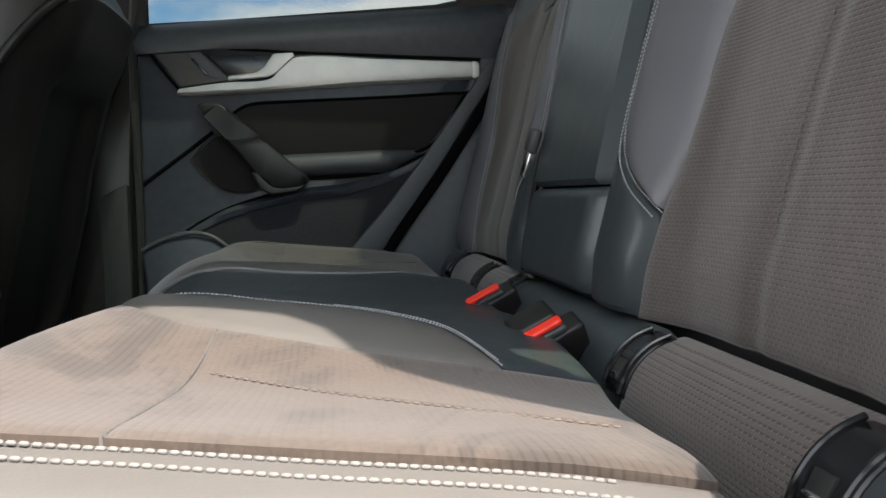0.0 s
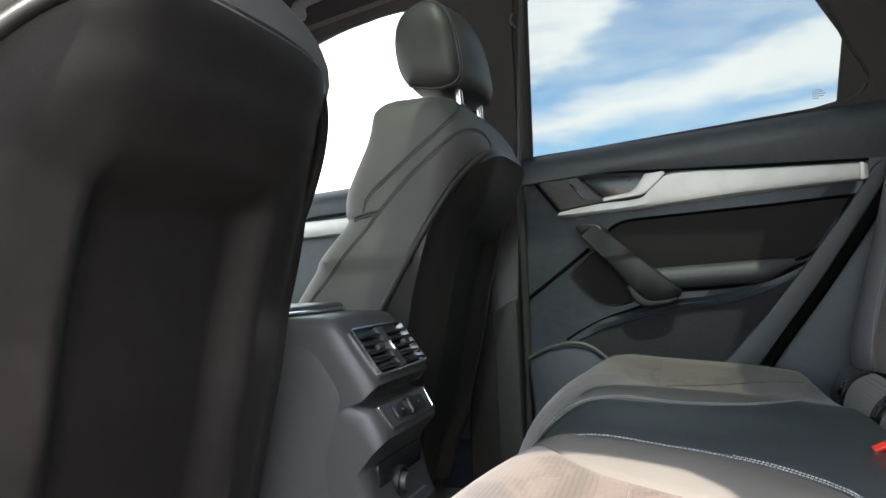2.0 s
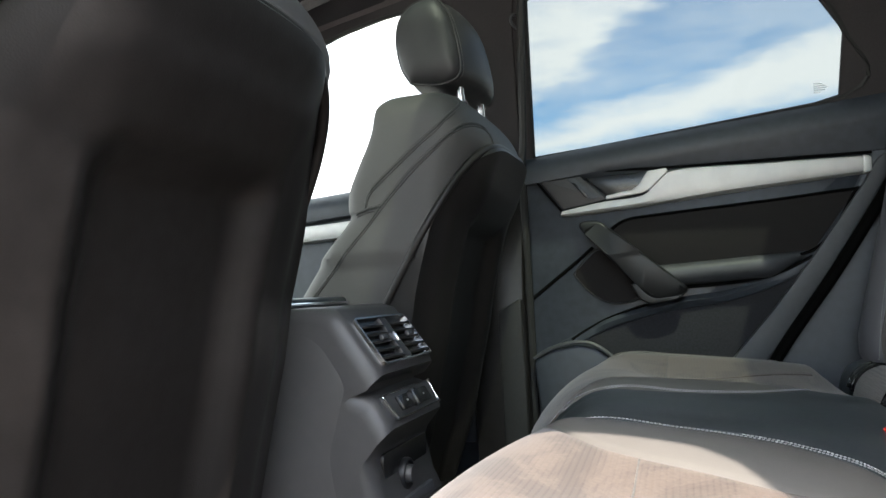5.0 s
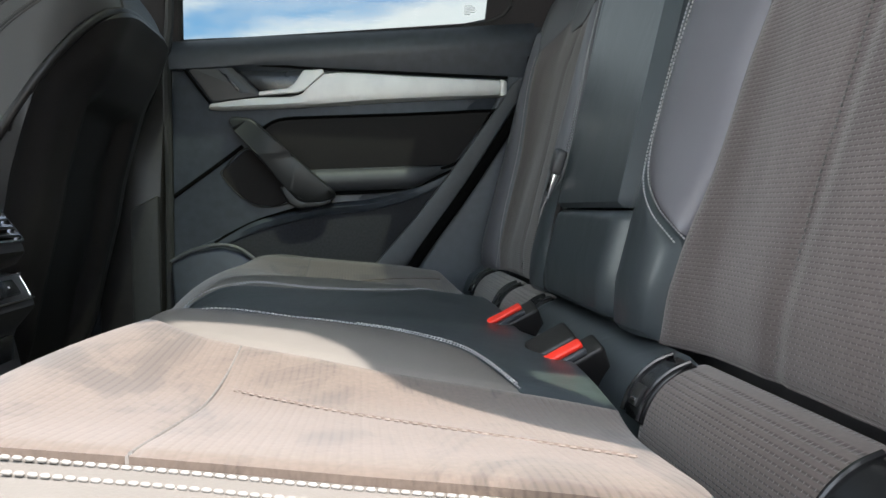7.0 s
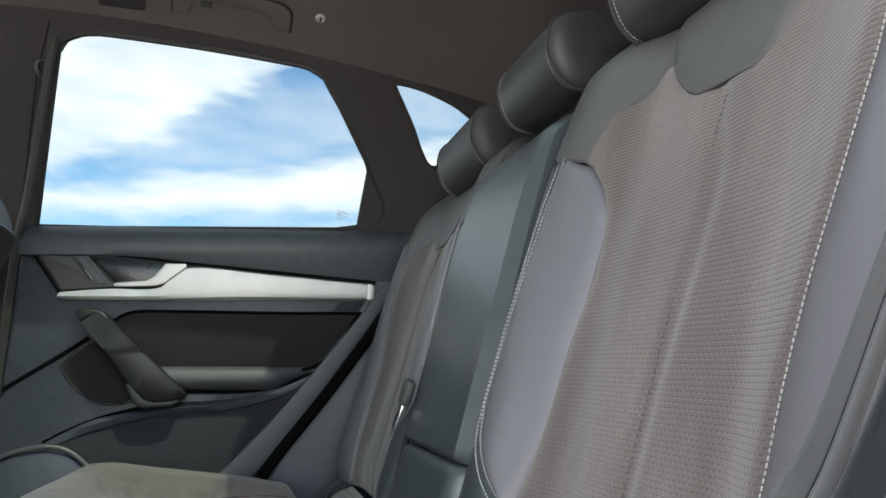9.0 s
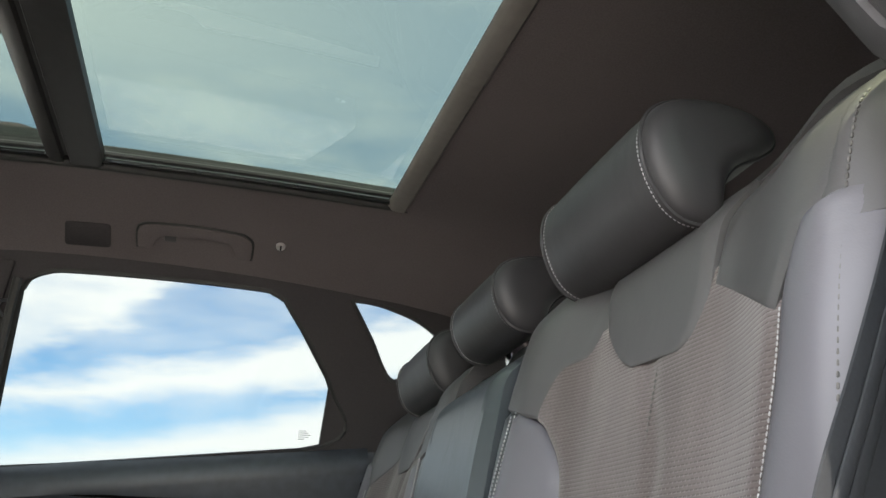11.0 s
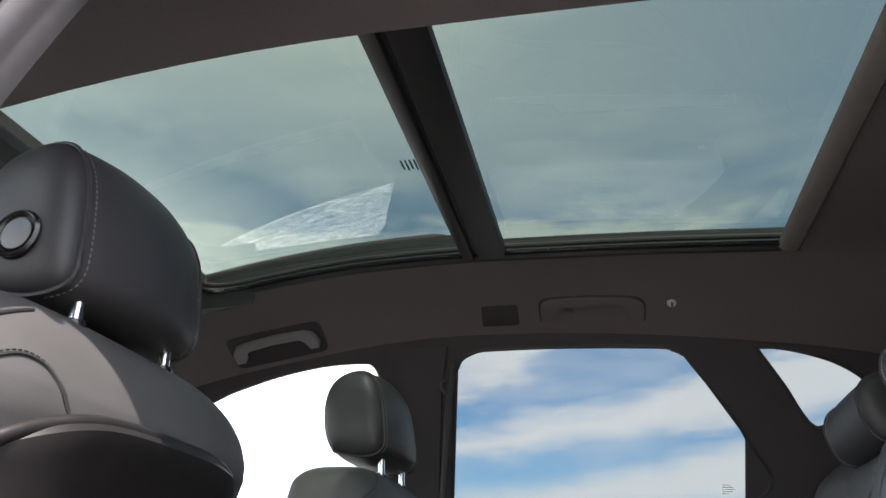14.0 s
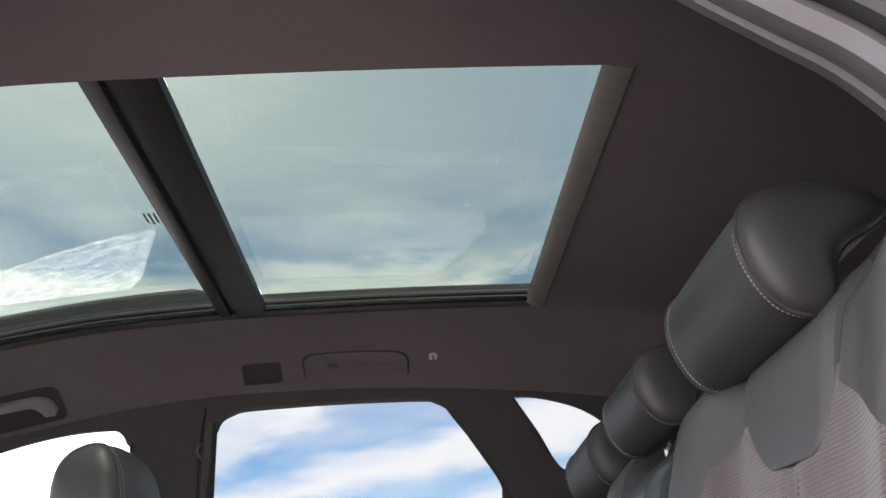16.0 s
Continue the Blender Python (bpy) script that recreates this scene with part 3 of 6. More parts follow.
verts, faces = [], []
for layer_up in (0.0, 0.048):
    for x in xs:
        for s in ss:
            verts.append((x, MID + s, roof_z(x, abs(s)) + layer_up * (1.0 if x > 0.1 else 1.5)))
n, m = len(xs), len(ss)
for i in range(n - 1):
    for j in range(m - 1):
        if X0 - 1e-6 <= xs[i] and xs[i + 1] <= X1 + 1e-6 and ss[j] >= YN - MID - 1e-6 and ss[j + 1] <= YF - MID + 1e-6:
            continue
        q = (i * m + j, i * m + j + 1, (i + 1) * m + j + 1, (i + 1) * m + j)
        faces += [q, tuple(k + n * m for k in q[::-1])]
i0, i1, j0, j1 = xs.index(X0), xs.index(X0 + (X1 - X0) * 14 / 14), ss.index(YN - MID), ss.index(YF - MID)
for i in range(i0, i1):
    for j in (j0, j1):
        faces.append((i * m + j, (i + 1) * m + j, (i + 1) * m + j + n * m, i * m + j + n * m))
for j in range(j0, j1):
    for i in (i0, i1):
        faces.append((i * m + j, i * m + j + 1, i * m + j + 1 + n * m, i * m + j + n * m))
solo("ceiling", mesh("ceiling", verts, faces, LINER), "dark brown-black woven headliner round a glass roof", "ceiling", kind="structure")


def roof_sheet(name, x0, x1, y0, y1, up, thick, mat, nx=10):
    verts, faces = [], []
    across = [k / 8 for k in range(9)]
    for k in range(nx + 1):
        x = x0 + (x1 - x0) * k / nx
        z = roof_z(0.1, 0) + up - (0.15 if x < 0.1 else 0.06) * (x - 0.1) ** 2
        low = [(x, y0 + (y1 - y0) * f, z - 0.006 * (1 - (2 * f - 1) ** 2)) for f in across]
        verts += low + [(a, b, c + thick) for a, b, c in low[::-1]]
    n = 2 * len(across)
    for k in range(nx):
        for q in range(n):
            faces.append((k * n + q, k * n + (q + 1) % n, (k + 1) * n + (q + 1) % n, (k + 1) * n + q))
    faces += [tuple(range(n)), tuple(nx * n + q for q in range(n))]
    return mesh(name, verts, faces, mat)


roof = thing("glass_roof", "two-panel tinted panoramic glass roof with dark frame", "glass roof", (0.1, MID, 1.62))
for x0, x1 in ((-0.56, 0.10), (0.18, 0.78)):
    part("glass_panel", roof_sheet("glass_panel", x0, x1, YN - 0.03, YF + 0.03, 0.040, 0.005, TINTED), roof, "green-tinted roof glass panel with faint smears")
bar = [(0.092, 0.018), (0.094, 0.004), (0.104, 0.000), (0.118, 0.001), (0.122, 0.008), (0.128, 0.008), (0.132, 0.000), (0.178, 0.000), (0.186, 0.005), (0.188, 0.018)]
part("crossbar", loft("crossbar", [[Vector((x, y, roof_z(x, 0) + dz)) for x, dz in bar] for y in (YN - 0.01, 0.8, 1.0, 1.2, YF + 0.005)], SHELL), roof, "black crossbar between the glass panels")
FRONT_TURN = [(X0 + 0.16, 0.0), (X0 + 0.07, 0.004), (X0 + 0.025, 0.03), (X0 + 0.008, 0.08)]
for y_edge, sgn in ((YN, -1), (YF, 1)):
    for k, (ds, dz, r) in enumerate(((0.003, 0.002, 0.0055), (-0.012, 0.009, 0.0065), (-0.027, 0.0155, 0.0055)) if sgn > 0 else ((0.008, 0.010, 0.005),)):
        pts = [(x, y_edge + sgn * ds, roof_z(x, 0) + dz) for x in (X1 + 0.004, 0.5, 0.3, 0.1, -0.1, -0.22)] + [(x - ds * 0.6, y_edge + sgn * (ds - d), roof_z(x, 0) + dz) for x, d in FRONT_TURN]
        part("frame_rail" if k == 1 else "seal", tube("rail", pts, r, GLOSSY if k == 1 else RUBBER, 8, 60), roof)
for y_edge, sgn in ((YN, -1), (YF, 1)):
    part("frame_wall", loft("frame_wall", [[Vector((x, y_edge - sgn * dy, roof_z(x, 0) + dz)) for dy, dz in ((0.002, 0.004), (0.005, 0.010), (0.005, 0.062 if x < 0.1 else 0.044), (-0.006, 0.062 if x < 0.1 else 0.044), (-0.006, 0.004))] for x in (X0 + 0.01, -0.35, -0.2, -0.05, 0.09, 0.11, 0.3, 0.5, X1 - 0.005)], RUBBER), roof, "black roof frame upright")
rear_edge = [(0.710, 0.010), (0.711, 0.004), (0.718, -0.003), (0.733, -0.006), (0.744, -0.006), (0.750, -0.001), (0.750, 0.010)]
part("blind_edge", loft("blind_edge", [[Vector((x + 0.013 * (YF - y) / (YF - YN), y, roof_z(0.72, 0) + dz)) for x, dz in rear_edge] for y in (YN, 0.85, 1.0, 1.2, YF + 0.002)], material("grey_blind_edge", (0.15, 0.138, 0.125), 0.75, tone=(0.13, 0.12, 0.11), tone_scale=60, wear=(0.17, 0.158, 0.145), wear_scale=6)), roof, "grey roller blind edge bar")
front_edge = [(X0 - 0.004, 0.0), (X0 + 0.012, 0.003), (X0 + 0.024, 0.010), (X0 + 0.026, 0.025), (X0 - 0.004, 0.025)]
part("front_frame", loft("front_frame", [[Vector((x, y, roof_z(x, 0) + dz)) for x, dz in front_edge] for y in (YN, 0.85, 1.0, 1.2, YF)], PLASTIC), roof)
for y_edge, sgn in ((YF, 1),):
    cap = [(X0, y_edge), (X0 + 0.13, y_edge), (X0 + 0.07, y_edge - sgn * 0.006), (X0 + 0.03, y_edge - sgn * 0.03), (X0 + 0.012, y_edge - sgn * 0.08), (X0, y_edge - sgn * 0.10)]
    part("corner", prism("corner", cap, lambda x, y, o: Vector((x, y, roof_z(x, 0) + 0.006 - o)), -0.036, RUBBER, 0), roof, "black rounded roof corner")
# side walls above the belt line: openings for front, rear and quarter windows
REAR_WIN = [(0.006, 1.146), (0.643, 1.200), (0.655, 1.330), (0.556, 1.484), (0.540, 1.502), (0.520, 1.512), (0.490, 1.519), (0.30, 1.526), (0.11, 1.526), (0.07, 1.520), (0.043, 1.507), (0.030, 1.485), (0.026, 1.46)]
QUARTER = [(0.690, 1.511), (0.740, 1.430), (0.791, 1.345), (0.86, 1.36), (0.93, 1.385), (0.912, 1.425), (0.886, 1.453), (0.840, 1.480), (0.78, 1.500), (0.73, 1.510)]
FRONT_WIN = [(-0.150, 1.135), (-0.150, 1.44), (-0.158, 1.475), (-0.172, 1.498), (-0.20, 1.507), (-0.30, 1.503), (-0.42, 1.482), (-0.55, 1.445), (-0.70, 1.38), (-0.90, 1.27), (-1.02, 1.18), (-1.05, 1.10), (-0.55, 1.104)]
WALL = [(-1.15, 1.02), (-0.12, 1.02), (0.0, 1.02), (0.70, 1.02), (1.20, 1.02), (1.65, 1.02), (1.65, 1.36), (1.3, 1.46), (1.0, 1.52), (0.7, 1.56), (0.3, 1.575), (-0.2, 1.57), (-0.6, 1.54), (-0.95, 1.44), (-1.15, 1.25)]
solo("wall_right", plate("wall_right", WALL, [REAR_WIN, QUARTER, FRONT_WIN], far_side, 0.016, SHADED_LINER), "pillars and window surrounds of the side wall, coloured dark for shade", "wall", kind="structure")
# the near side stands open between B-pillar and C-pillar
APERTURE = [(-0.065, 0.6), (-0.06, 0.85), (-0.045, 1.05), (-0.027, 1.12), (-0.01, 1.19), (0.002, 1.25), (0.006, 1.32), (0.014, 1.4), (0.038, 1.46), (0.09, 1.507), (0.19, 1.533), (0.32, 1.536), (0.43, 1.53), (0.52, 1.52), (0.577, 1.494), (0.601, 1.45), (0.619, 1.395), (0.646, 1.347), (0.675, 1.3), (0.698, 1.262), (0.711, 1.212), (0.717, 1.14), (0.655, 1.06), (0.612, 0.97), (0.575, 0.85), (0.54, 0.72), (0.5, 0.58), (0.44, 0.5)]
curve = [p for p in APERTURE if p[1] > 1.02]
NEAR_WALL = [(-0.14, 1.02), (-0.075, 1.02)] + [(x - 0.05 if x < 0.1 else (x + 0.014 if x > 0.5 else x), z + (0.045 if z > 1.44 else 0.0)) for x, z in curve] + [(0.74, 1.02), (1.65, 1.02), (1.65, 1.36), (1.3, 1.46), (1.0, 1.52), (0.7, 1.58), (0.3, 1.60), (-0.2, 1.59), (-0.6, 1.54), (-0.95, 1.44), (-1.15, 1.25), (-1.15, 1.02)]
NEAR_QUARTER = [(0.736, 1.42), (0.732, 1.36), (0.744, 1.330), (0.77, 1.318), (0.81, 1.325), (0.88, 1.37), (0.86, 1.43), (0.81, 1.465), (0.76, 1.465)]
near_front = [(x, z) for x, z in FRONT_WIN]
solo("wall_left", plate("wall_left", NEAR_WALL, [near_front, NEAR_QUARTER], near_side, 0.06, LINER), "grey pillar trim round the open car doorway", "wall", kind="structure")
# lower body, far side behind the door and near side round the opening
LOWER = [(-1.15, 0.28), (1.65, 0.28), (1.65, 1.03), (-1.15, 1.03)]
solo("wall_right_lower", plate("wall_right_lower", LOWER, [], lambda x, z, out: Vector((x, 1.80 - out, z)), 0.05, SOFT), "dark lower body side behind the door trim", "wall", kind="structure")
NEAR_LOW = [(-1.15, 0.28), (1.65, 0.28), (1.65, 1.03), (0.74, 1.03), (0.71, 0.92), (0.66, 0.80), (0.59, 0.66), (0.50, 0.53), (0.40, 0.42), (-0.06, 0.42), (-0.10, 0.46), (-0.085, 1.03), (-1.15, 1.03)]
solo("wall_left_lower", plate("wall_left_lower", NEAR_LOW, [], lambda x, z, out: Vector((x, 0.25 + out, z)), 0.10, SOFT), "dark sill and lower pillar trim of the doorway", "wall", kind="structure")


def aperture_ring(name, profile, mat):
    """A moulding round the open doorway: profile of (outward, y)."""
    pts = spline([(x, 0, z) for x, z in APERTURE], 120)
    rings = []
    for k, p in enumerate(pts):
        way = (pts[min(k + 1, 119)] - pts[max(k - 1, 0)]).normalized()
        nrm = Vector((-way.z, 0, way.x))
        base = 2 * MID - side_y(max(p.z, 1.10))
        if p.x > 0.4:
            base -= 0.045 * smooth_step(1.22 - p.z, 0.0, 0.10)
        deep = 1.5 if p.x > 0.25 else 1.0
        wide = 1.0 + 0.15 * smooth_step(p.x, 0.40, 0.56) * smooth_step(p.z, 1.02, 1.14) - 0.9 * smooth_step(0.15 - p.x, 0.0, 0.08) * smooth_step(p.z, 1.10, 1.18)
        rings.append([Vector((p.x, base + y * (deep if y > 0 else 1.0), p.z)) + nrm * o * (wide if y > 0 else 1.0) for o, y in profile])
    return loft(name, rings, mat)


gate = tagged(new("door_frame"), "grey moulded surround of the open car doorway", "door frame", kind="structure")
part("trim", aperture_ring("trim", [(0.036, 0.036), (0.030, 0.0385), (0.018, 0.031), (0.011, 0.0225), (0.0135, 0.0205), (0.009, 0.017), (0.001, 0.010), (-0.002, 0.003), (0.003, -0.004), (0.04, -0.004)], PILLAR), gate, "smooth grey pillar moulding")
part("seal", aperture_ring("seal", [(0.014, 0.000), (0.008, -0.006), (0.006, -0.016), (0.012, -0.024), (0.022, -0.026), (0.03, -0.01)], RUBBER), gate, "dark rubber door seal")
part("flange", aperture_ring("flange", [(0.020, -0.016), (0.018, -0.024), (0.024, -0.034), (0.034, -0.044), (0.042, -0.050), (0.044, -0.02)], PAINT), gate, "pale painted body flange")
for nm, loop, tr in (("window_5", NEAR_QUARTER, near_side), ("window_1", REAR_WIN, far_side), ("window_2", QUARTER, far_side), ("window_3", FRONT_WIN, far_side), ("window_4", FRONT_WIN, near_side)):
    w = tagged(new(nm), {"window_5": "small clear quarter window", "window_1": "clear rear door window with rubber seal", "window_2": "small clear quarter window", "window_3": "clear front door window", "window_4": "clear front door window"}[nm], "window", kind="structure")
    p = part("pane", plate("pane", [(a, b) for a, b in loop], [], lambda x, z, out, tr=tr: tr(x, z, out - (0.030 if tr is near_side else 0.009)), 0.004, GREENISH if nm == "window_5" else PRIVACY if nm in ("window_1", "window_2") else CLEAR), w)
    part("seal", tube("seal", [tr(a, b, -0.004) for a, b in loop + loop[:1]], 0.006, RUBBER, 6, 90), w)

# windscreen
scr = tagged(new("windscreen"), "clear raked windscreen", "window", kind="structure")
part("pane", mesh("pane", [(-0.93, 0.32, 1.50), (-0.93, 1.68, 1.50), (-1.20, 1.72, 0.95), (-1.20, 0.28, 0.95), (-0.935, 0.32, 1.50), (-0.935, 1.68, 1.50), (-1.205, 1.72, 0.95), (-1.205, 0.28, 0.95)],
     [(0, 1, 2, 3), (7, 6, 5, 4), (0, 4, 5, 1), (1, 5, 6, 2), (2, 6, 7, 3), (3, 7, 4, 0)], CLEAR), scr)

tail = tagged(new("window_6"), "darkened tailgate window", "window", kind="structure")
part("pane", box("pane", (1.655, 0.34, 1.06), (1.660, 1.66, 1.42), PRIVACY, 0), tail)
for y0, y1 in ((0.24, 0.34), (1.66, 1.76)):
    part("window_frame", box("window_frame", (1.63, y0, 1.05), (1.68, y1, 1.42), PLASTIC, 0.01), tail)

# ---- far rear door ----
def on_door(y0=1.735):
    return lambda x, z, out: Vector((x, y0 - out, z))


door = thing("car_door", "closed black rear car door with grab handle and aluminium strip", "car door", (0.35, 1.74, 0.55))
OUTLINE = [(-0.012, 1.125), (-0.014, 0.815), (-0.020, 0.50), (0.36, 0.50), (0.430, 0.70), (0.560, 0.862), (0.690, 1.010), (0.735, 1.125)]
part("door_card", prism("door_card", rounded(OUTLINE, 0.012), on_door(1.742), 0.05, SOFT, 0.006), door, "soft dark grey door card")
# sill roll below the glass
rings = []
for k in range(13):
    x = -0.012 + 0.76 * k / 12
    z = 1.146 + 0.0848 * (x - 0.006)
    prof = [(1.775, z + 0.004), (1.752, z + 0.003), (1.742, z - 0.003), (1.727, z - 0.016), (1.719, z - 0.036), (1.722, z - 0.060), (1.735, 1.085), (1.765, 1.085)]
    rings.append([Vector((x, y, zz)) for y, zz in prof])
part("sill", loft("sill", rings, SOFT), door, "dark rounded window sill")
# rear flange strip and the gap
STRIPE = [(0.672, 1.022), (0.567, 0.879), (0.486, 0.776), (0.398, 0.676), (0.330, 0.60), (0.40, 0.60), (0.474, 0.682), (0.604, 0.862), (0.722, 1.045), (0.728, 1.085), (0.700, 1.070)]
part("flange", prism("flange", rounded(STRIPE, 0.012), on_door(1.726), 0.03, GREYTRIM, 0.007, 3), door, "grey slanting door edge trim")
# aluminium strip: wedge with a crease
low = [(0.066, 1.006), (0.10, 1.0045), (0.168, 1.008), (0.33, 1.018), (0.50, 1.030), (0.676, 1.040)]
top = [(0.070, 1.017), (0.12, 1.026), (0.168, 1.032), (0.250, 1.039), (0.304, 1.086), (0.49, 1.082), (0.676, 1.076)]
rings = []
for k in range(44):
    a, b = curve_at([(*p, 0) for p in low], k / 43), curve_at([(*p, 0) for p in top], k / 43)
    h = b.y - a.y
    rings.append([Vector((a.x, 1.738, a.y)), Vector((a.x, 1.722, a.y + 0.10 * h)), Vector((a.x * 0.7 + b.x * 0.3, 1.718, a.y + 0.30 * h)), Vector((b.x, 1.720, b.y - 0.08 * h)), Vector((b.x, 1.730, b.y)), Vector((b.x, 1.745, b.y))])
part("trim_strip", loft("trim_strip", rings, ALU), door, "satin aluminium trim strip")
part("trim_cap", prism("trim_cap", rounded([(0.672, 1.039), (0.687, 1.043), (0.687, 1.072), (0.672, 1.077)], 0.004), on_door(1.7165), 0.02, ALU, 0.003), door, "bright strip end cap")
# bezel, recess and release handle
part("bezel", prism("bezel", rounded([(0.019, 1.095), (0.110, 1.095), (0.170, 1.035), (0.072, 1.021)], 0.006), on_door(1.726), 0.02, PLASTIC, 0.002), door, "black loudspeaker bezel")
part("bezel_frame", prism("bezel_frame", rounded([(0.082, 1.090), (0.101, 1.090), (0.150, 1.040), (0.131, 1.038)], 0.003), on_door(1.7235), 0.006, SOFT, 0.001), door)
part("bezel_slot", prism("bezel_slot", [(0.095, 1.078), (0.101, 1.078), (0.129, 1.045), (0.123, 1.044)], on_door(1.7222), 0.004, GLOSSY, 0.0005), door)
part("bezel_line", tube("bezel_line", [(0.068, 1.727, 1.018), (0.040, 1.727, 1.055), (0.013, 1.727, 1.094), (0.020, 1.727, 1.100), (0.060, 1.727, 1.099), (0.14, 1.727, 1.098), (0.22, 1.727, 1.096), (0.30, 1.727, 1.092), (0.48, 1.727, 1.087), (0.69, 1.727, 1.081)], 0.0028, GAP, 6, 70), door)
part("handle_recess", prism("handle_recess", rounded([(0.118, 1.093), (0.176, 1.036), (0.250, 1.041), (0.300, 1.090)], 0.006), on_door(1.7325), 0.02, GLOSSY, 0.002), door, "dark handle recess")
hp = [(0.168, 1.0335), (0.168, 1.042), (0.226, 1.050), (0.240, 1.060), (0.259, 1.087), (0.298, 1.090), (0.302, 1.083), (0.262, 1.047), (0.246, 1.0405)]
part("release_handle", prism("release_handle", rounded(hp, 0.003, 3), on_door(1.713), 0.009, ALU, 0.0025, 3), door, "satin aluminium release handle")
# suede insert and armrest
INS = [(0.165, 0.962), (0.206, 0.987), (0.30, 0.994), (0.50, 1.003), (0.648, 1.011), (0.654, 1.003), (0.573, 0.895), (0.42, 0.886), (0.275, 0.878), (0.225, 0.90)]
part("suede_insert", prism("suede_insert", rounded(INS, 0.008, 2), on_door(1.7375), 0.01, INSERT, 0.002), door, "black suede door insert")
part("insert_edge", tube("insert_edge", [(x, 1.737, z) for x, z in (INS + INS[:1])], 0.0034, GAP, 6, 90), door)
rings = []
for k in range(24):
    f = k / 23
    x = 0.262 + f * 0.306
    h = 0.046 * (1 - smooth_step(f, 0.70, 1.0) * 0.72)
    z0 = 0.880 + 0.012 * f
    o = 0.046 * (1 - smooth_step(f, 0.72, 1.0) * 0.9)
    rings.append([Vector((x, 1.745 - a * o, z0 - b * h)) for a, b in ((0, -0.04), (0.5, -0.05), (0.8, 0.04), (0.95, 0.2), (1.0, 0.45), (0.9, 0.72), (0.6, 0.92), (0.2, 1.0), (0, 1.0))])
part("armrest", loft("armrest", rings, GREYTRIM), door, "grey padded armrest ledge")
part("armrest_joint", tube("armrest_joint", [(0.26, 1.733, 0.832), (0.33, 1.730, 0.834), (0.42, 1.731, 0.838), (0.50, 1.734, 0.852), (0.57, 1.738, 0.882)], 0.0038, GAP, 6, 40), door)
# slanting grab handle: flat-faced bar with a turned foot
face = [(0.106, 0.978), (0.108, 0.986), (0.118, 0.990), (0.150, 0.987), (0.161, 0.980), (0.240, 0.909), (0.316, 0.842), (0.324, 0.832), (0.320, 0.822), (0.298, 0.815), (0.262, 0.812), (0.246, 0.817), (0.232, 0.832), (0.170, 0.903), (0.114, 0.966)]
bow = lambda x, z, out: Vector((x, 1.684 - out + 0.020 * smooth_step(z, 0.93, 0.99) + 0.010 * smooth_step(0.85 - z, 0.0, 0.04), z))
part("grab_handle", prism("grab_handle", rounded(face, 0.010, 3), bow, 0.026, HANDLE, 0.007, 3), door, "black slanting grab handle with a flat face")
part("grab_foot", prism("grab_foot", rounded([(0.208, 0.846), (0.220, 0.850), (0.250, 0.822), (0.300, 0.818), (0.312, 0.826), (0.316, 0.816), (0.296, 0.806), (0.246, 0.801), (0.226, 0.812)], 0.006), on_door(1.697), 0.045, HANDLE, 0.006, 3), door, "black handle foot")
part("grab_head", prism("grab_head", rounded([(0.112, 0.984), (0.150, 0.982), (0.154, 0.972), (0.128, 0.950), (0.112, 0.966)], 0.008), on_door(1.715), 0.03, HANDLE, 0.006, 3), door, "black handle head")
# pocket behind the handle and the panel joints
POCKET = [(0.083, 0.876), (0.100, 0.852), (0.125, 0.826), (0.158, 0.807), (0.200, 0.806), (0.235, 0.822), (0.245, 0.858), (0.20, 0.906), (0.138, 0.928)]
part("pocket", prism("pocket", rounded(POCKET, 0.014), on_door(1.7400), 0.01, INSERT, 0.003, 3), door, "dark suede-lined shallow recess under the grab handle")
part("pocket_edge", tube("pocket_edge", [(x, 1.7405, z) for x, z in POCKET + POCKET[:1]], 0.0018, RUBBER, 6, 60), door)
for pts in ([(-0.012, 1.741, 0.826), (0.037, 1.741, 0.862), (0.09, 1.741, 0.901), (0.130, 1.741, 0.932)], [(0.070, 1.741, 0.730), (0.104, 1.741, 0.749), (0.161, 1.741, 0.776), (0.25, 1.741, 0.803), (0.30, 1.741, 0.812)]):
    part("joint", tube("joint", pts, 0.0042, GAP, 6), door)
# smooth ridge sweeping under the handle, and the hollow lower panel
ridge = [(0.036, 0.712), (0.104, 0.742), (0.161, 0.767), (0.25, 0.790), (0.32, 0.803), (0.405, 0.812), (0.508, 0.842), (0.572, 0.880)]
rings = []
for k, p in enumerate(spline([(x, 0, z) for x, z in ridge], 40)):
    f = k / 39
    o = 0.014 * math.sin(math.pi * min(f * 1.6, 1.0) * 0.5) * (1 - smooth_step(f, 0.55, 1.0) * 0.75)
    rings.append([Vector((p.x, y, p.z + dz)) for y, dz in ((1.745, 0.012), (1.741 - 0.5 * o, 0.009), (1.741 - o, 0.001), (1.741 - 0.6 * o, -0.010), (1.745, -0.016))])
part("lower_ridge", loft("lower_ridge", rings, SOFT), door, "dark swept ridge")
hollow = [(0.060, 0.715), (0.161, 0.758), (0.25, 0.782), (0.32, 0.795), (0.405, 0.804), (0.508, 0.834), (0.555, 0.862), (0.482, 0.768), (0.405, 0.680), (0.34, 0.62), (0.10, 0.62)]
part("lower_panel", prism("lower_panel", rounded(hollow, 0.008, 2), on_door(1.7405), 0.006, CARD, 0.001), door, "dark blue-black lower door panel")
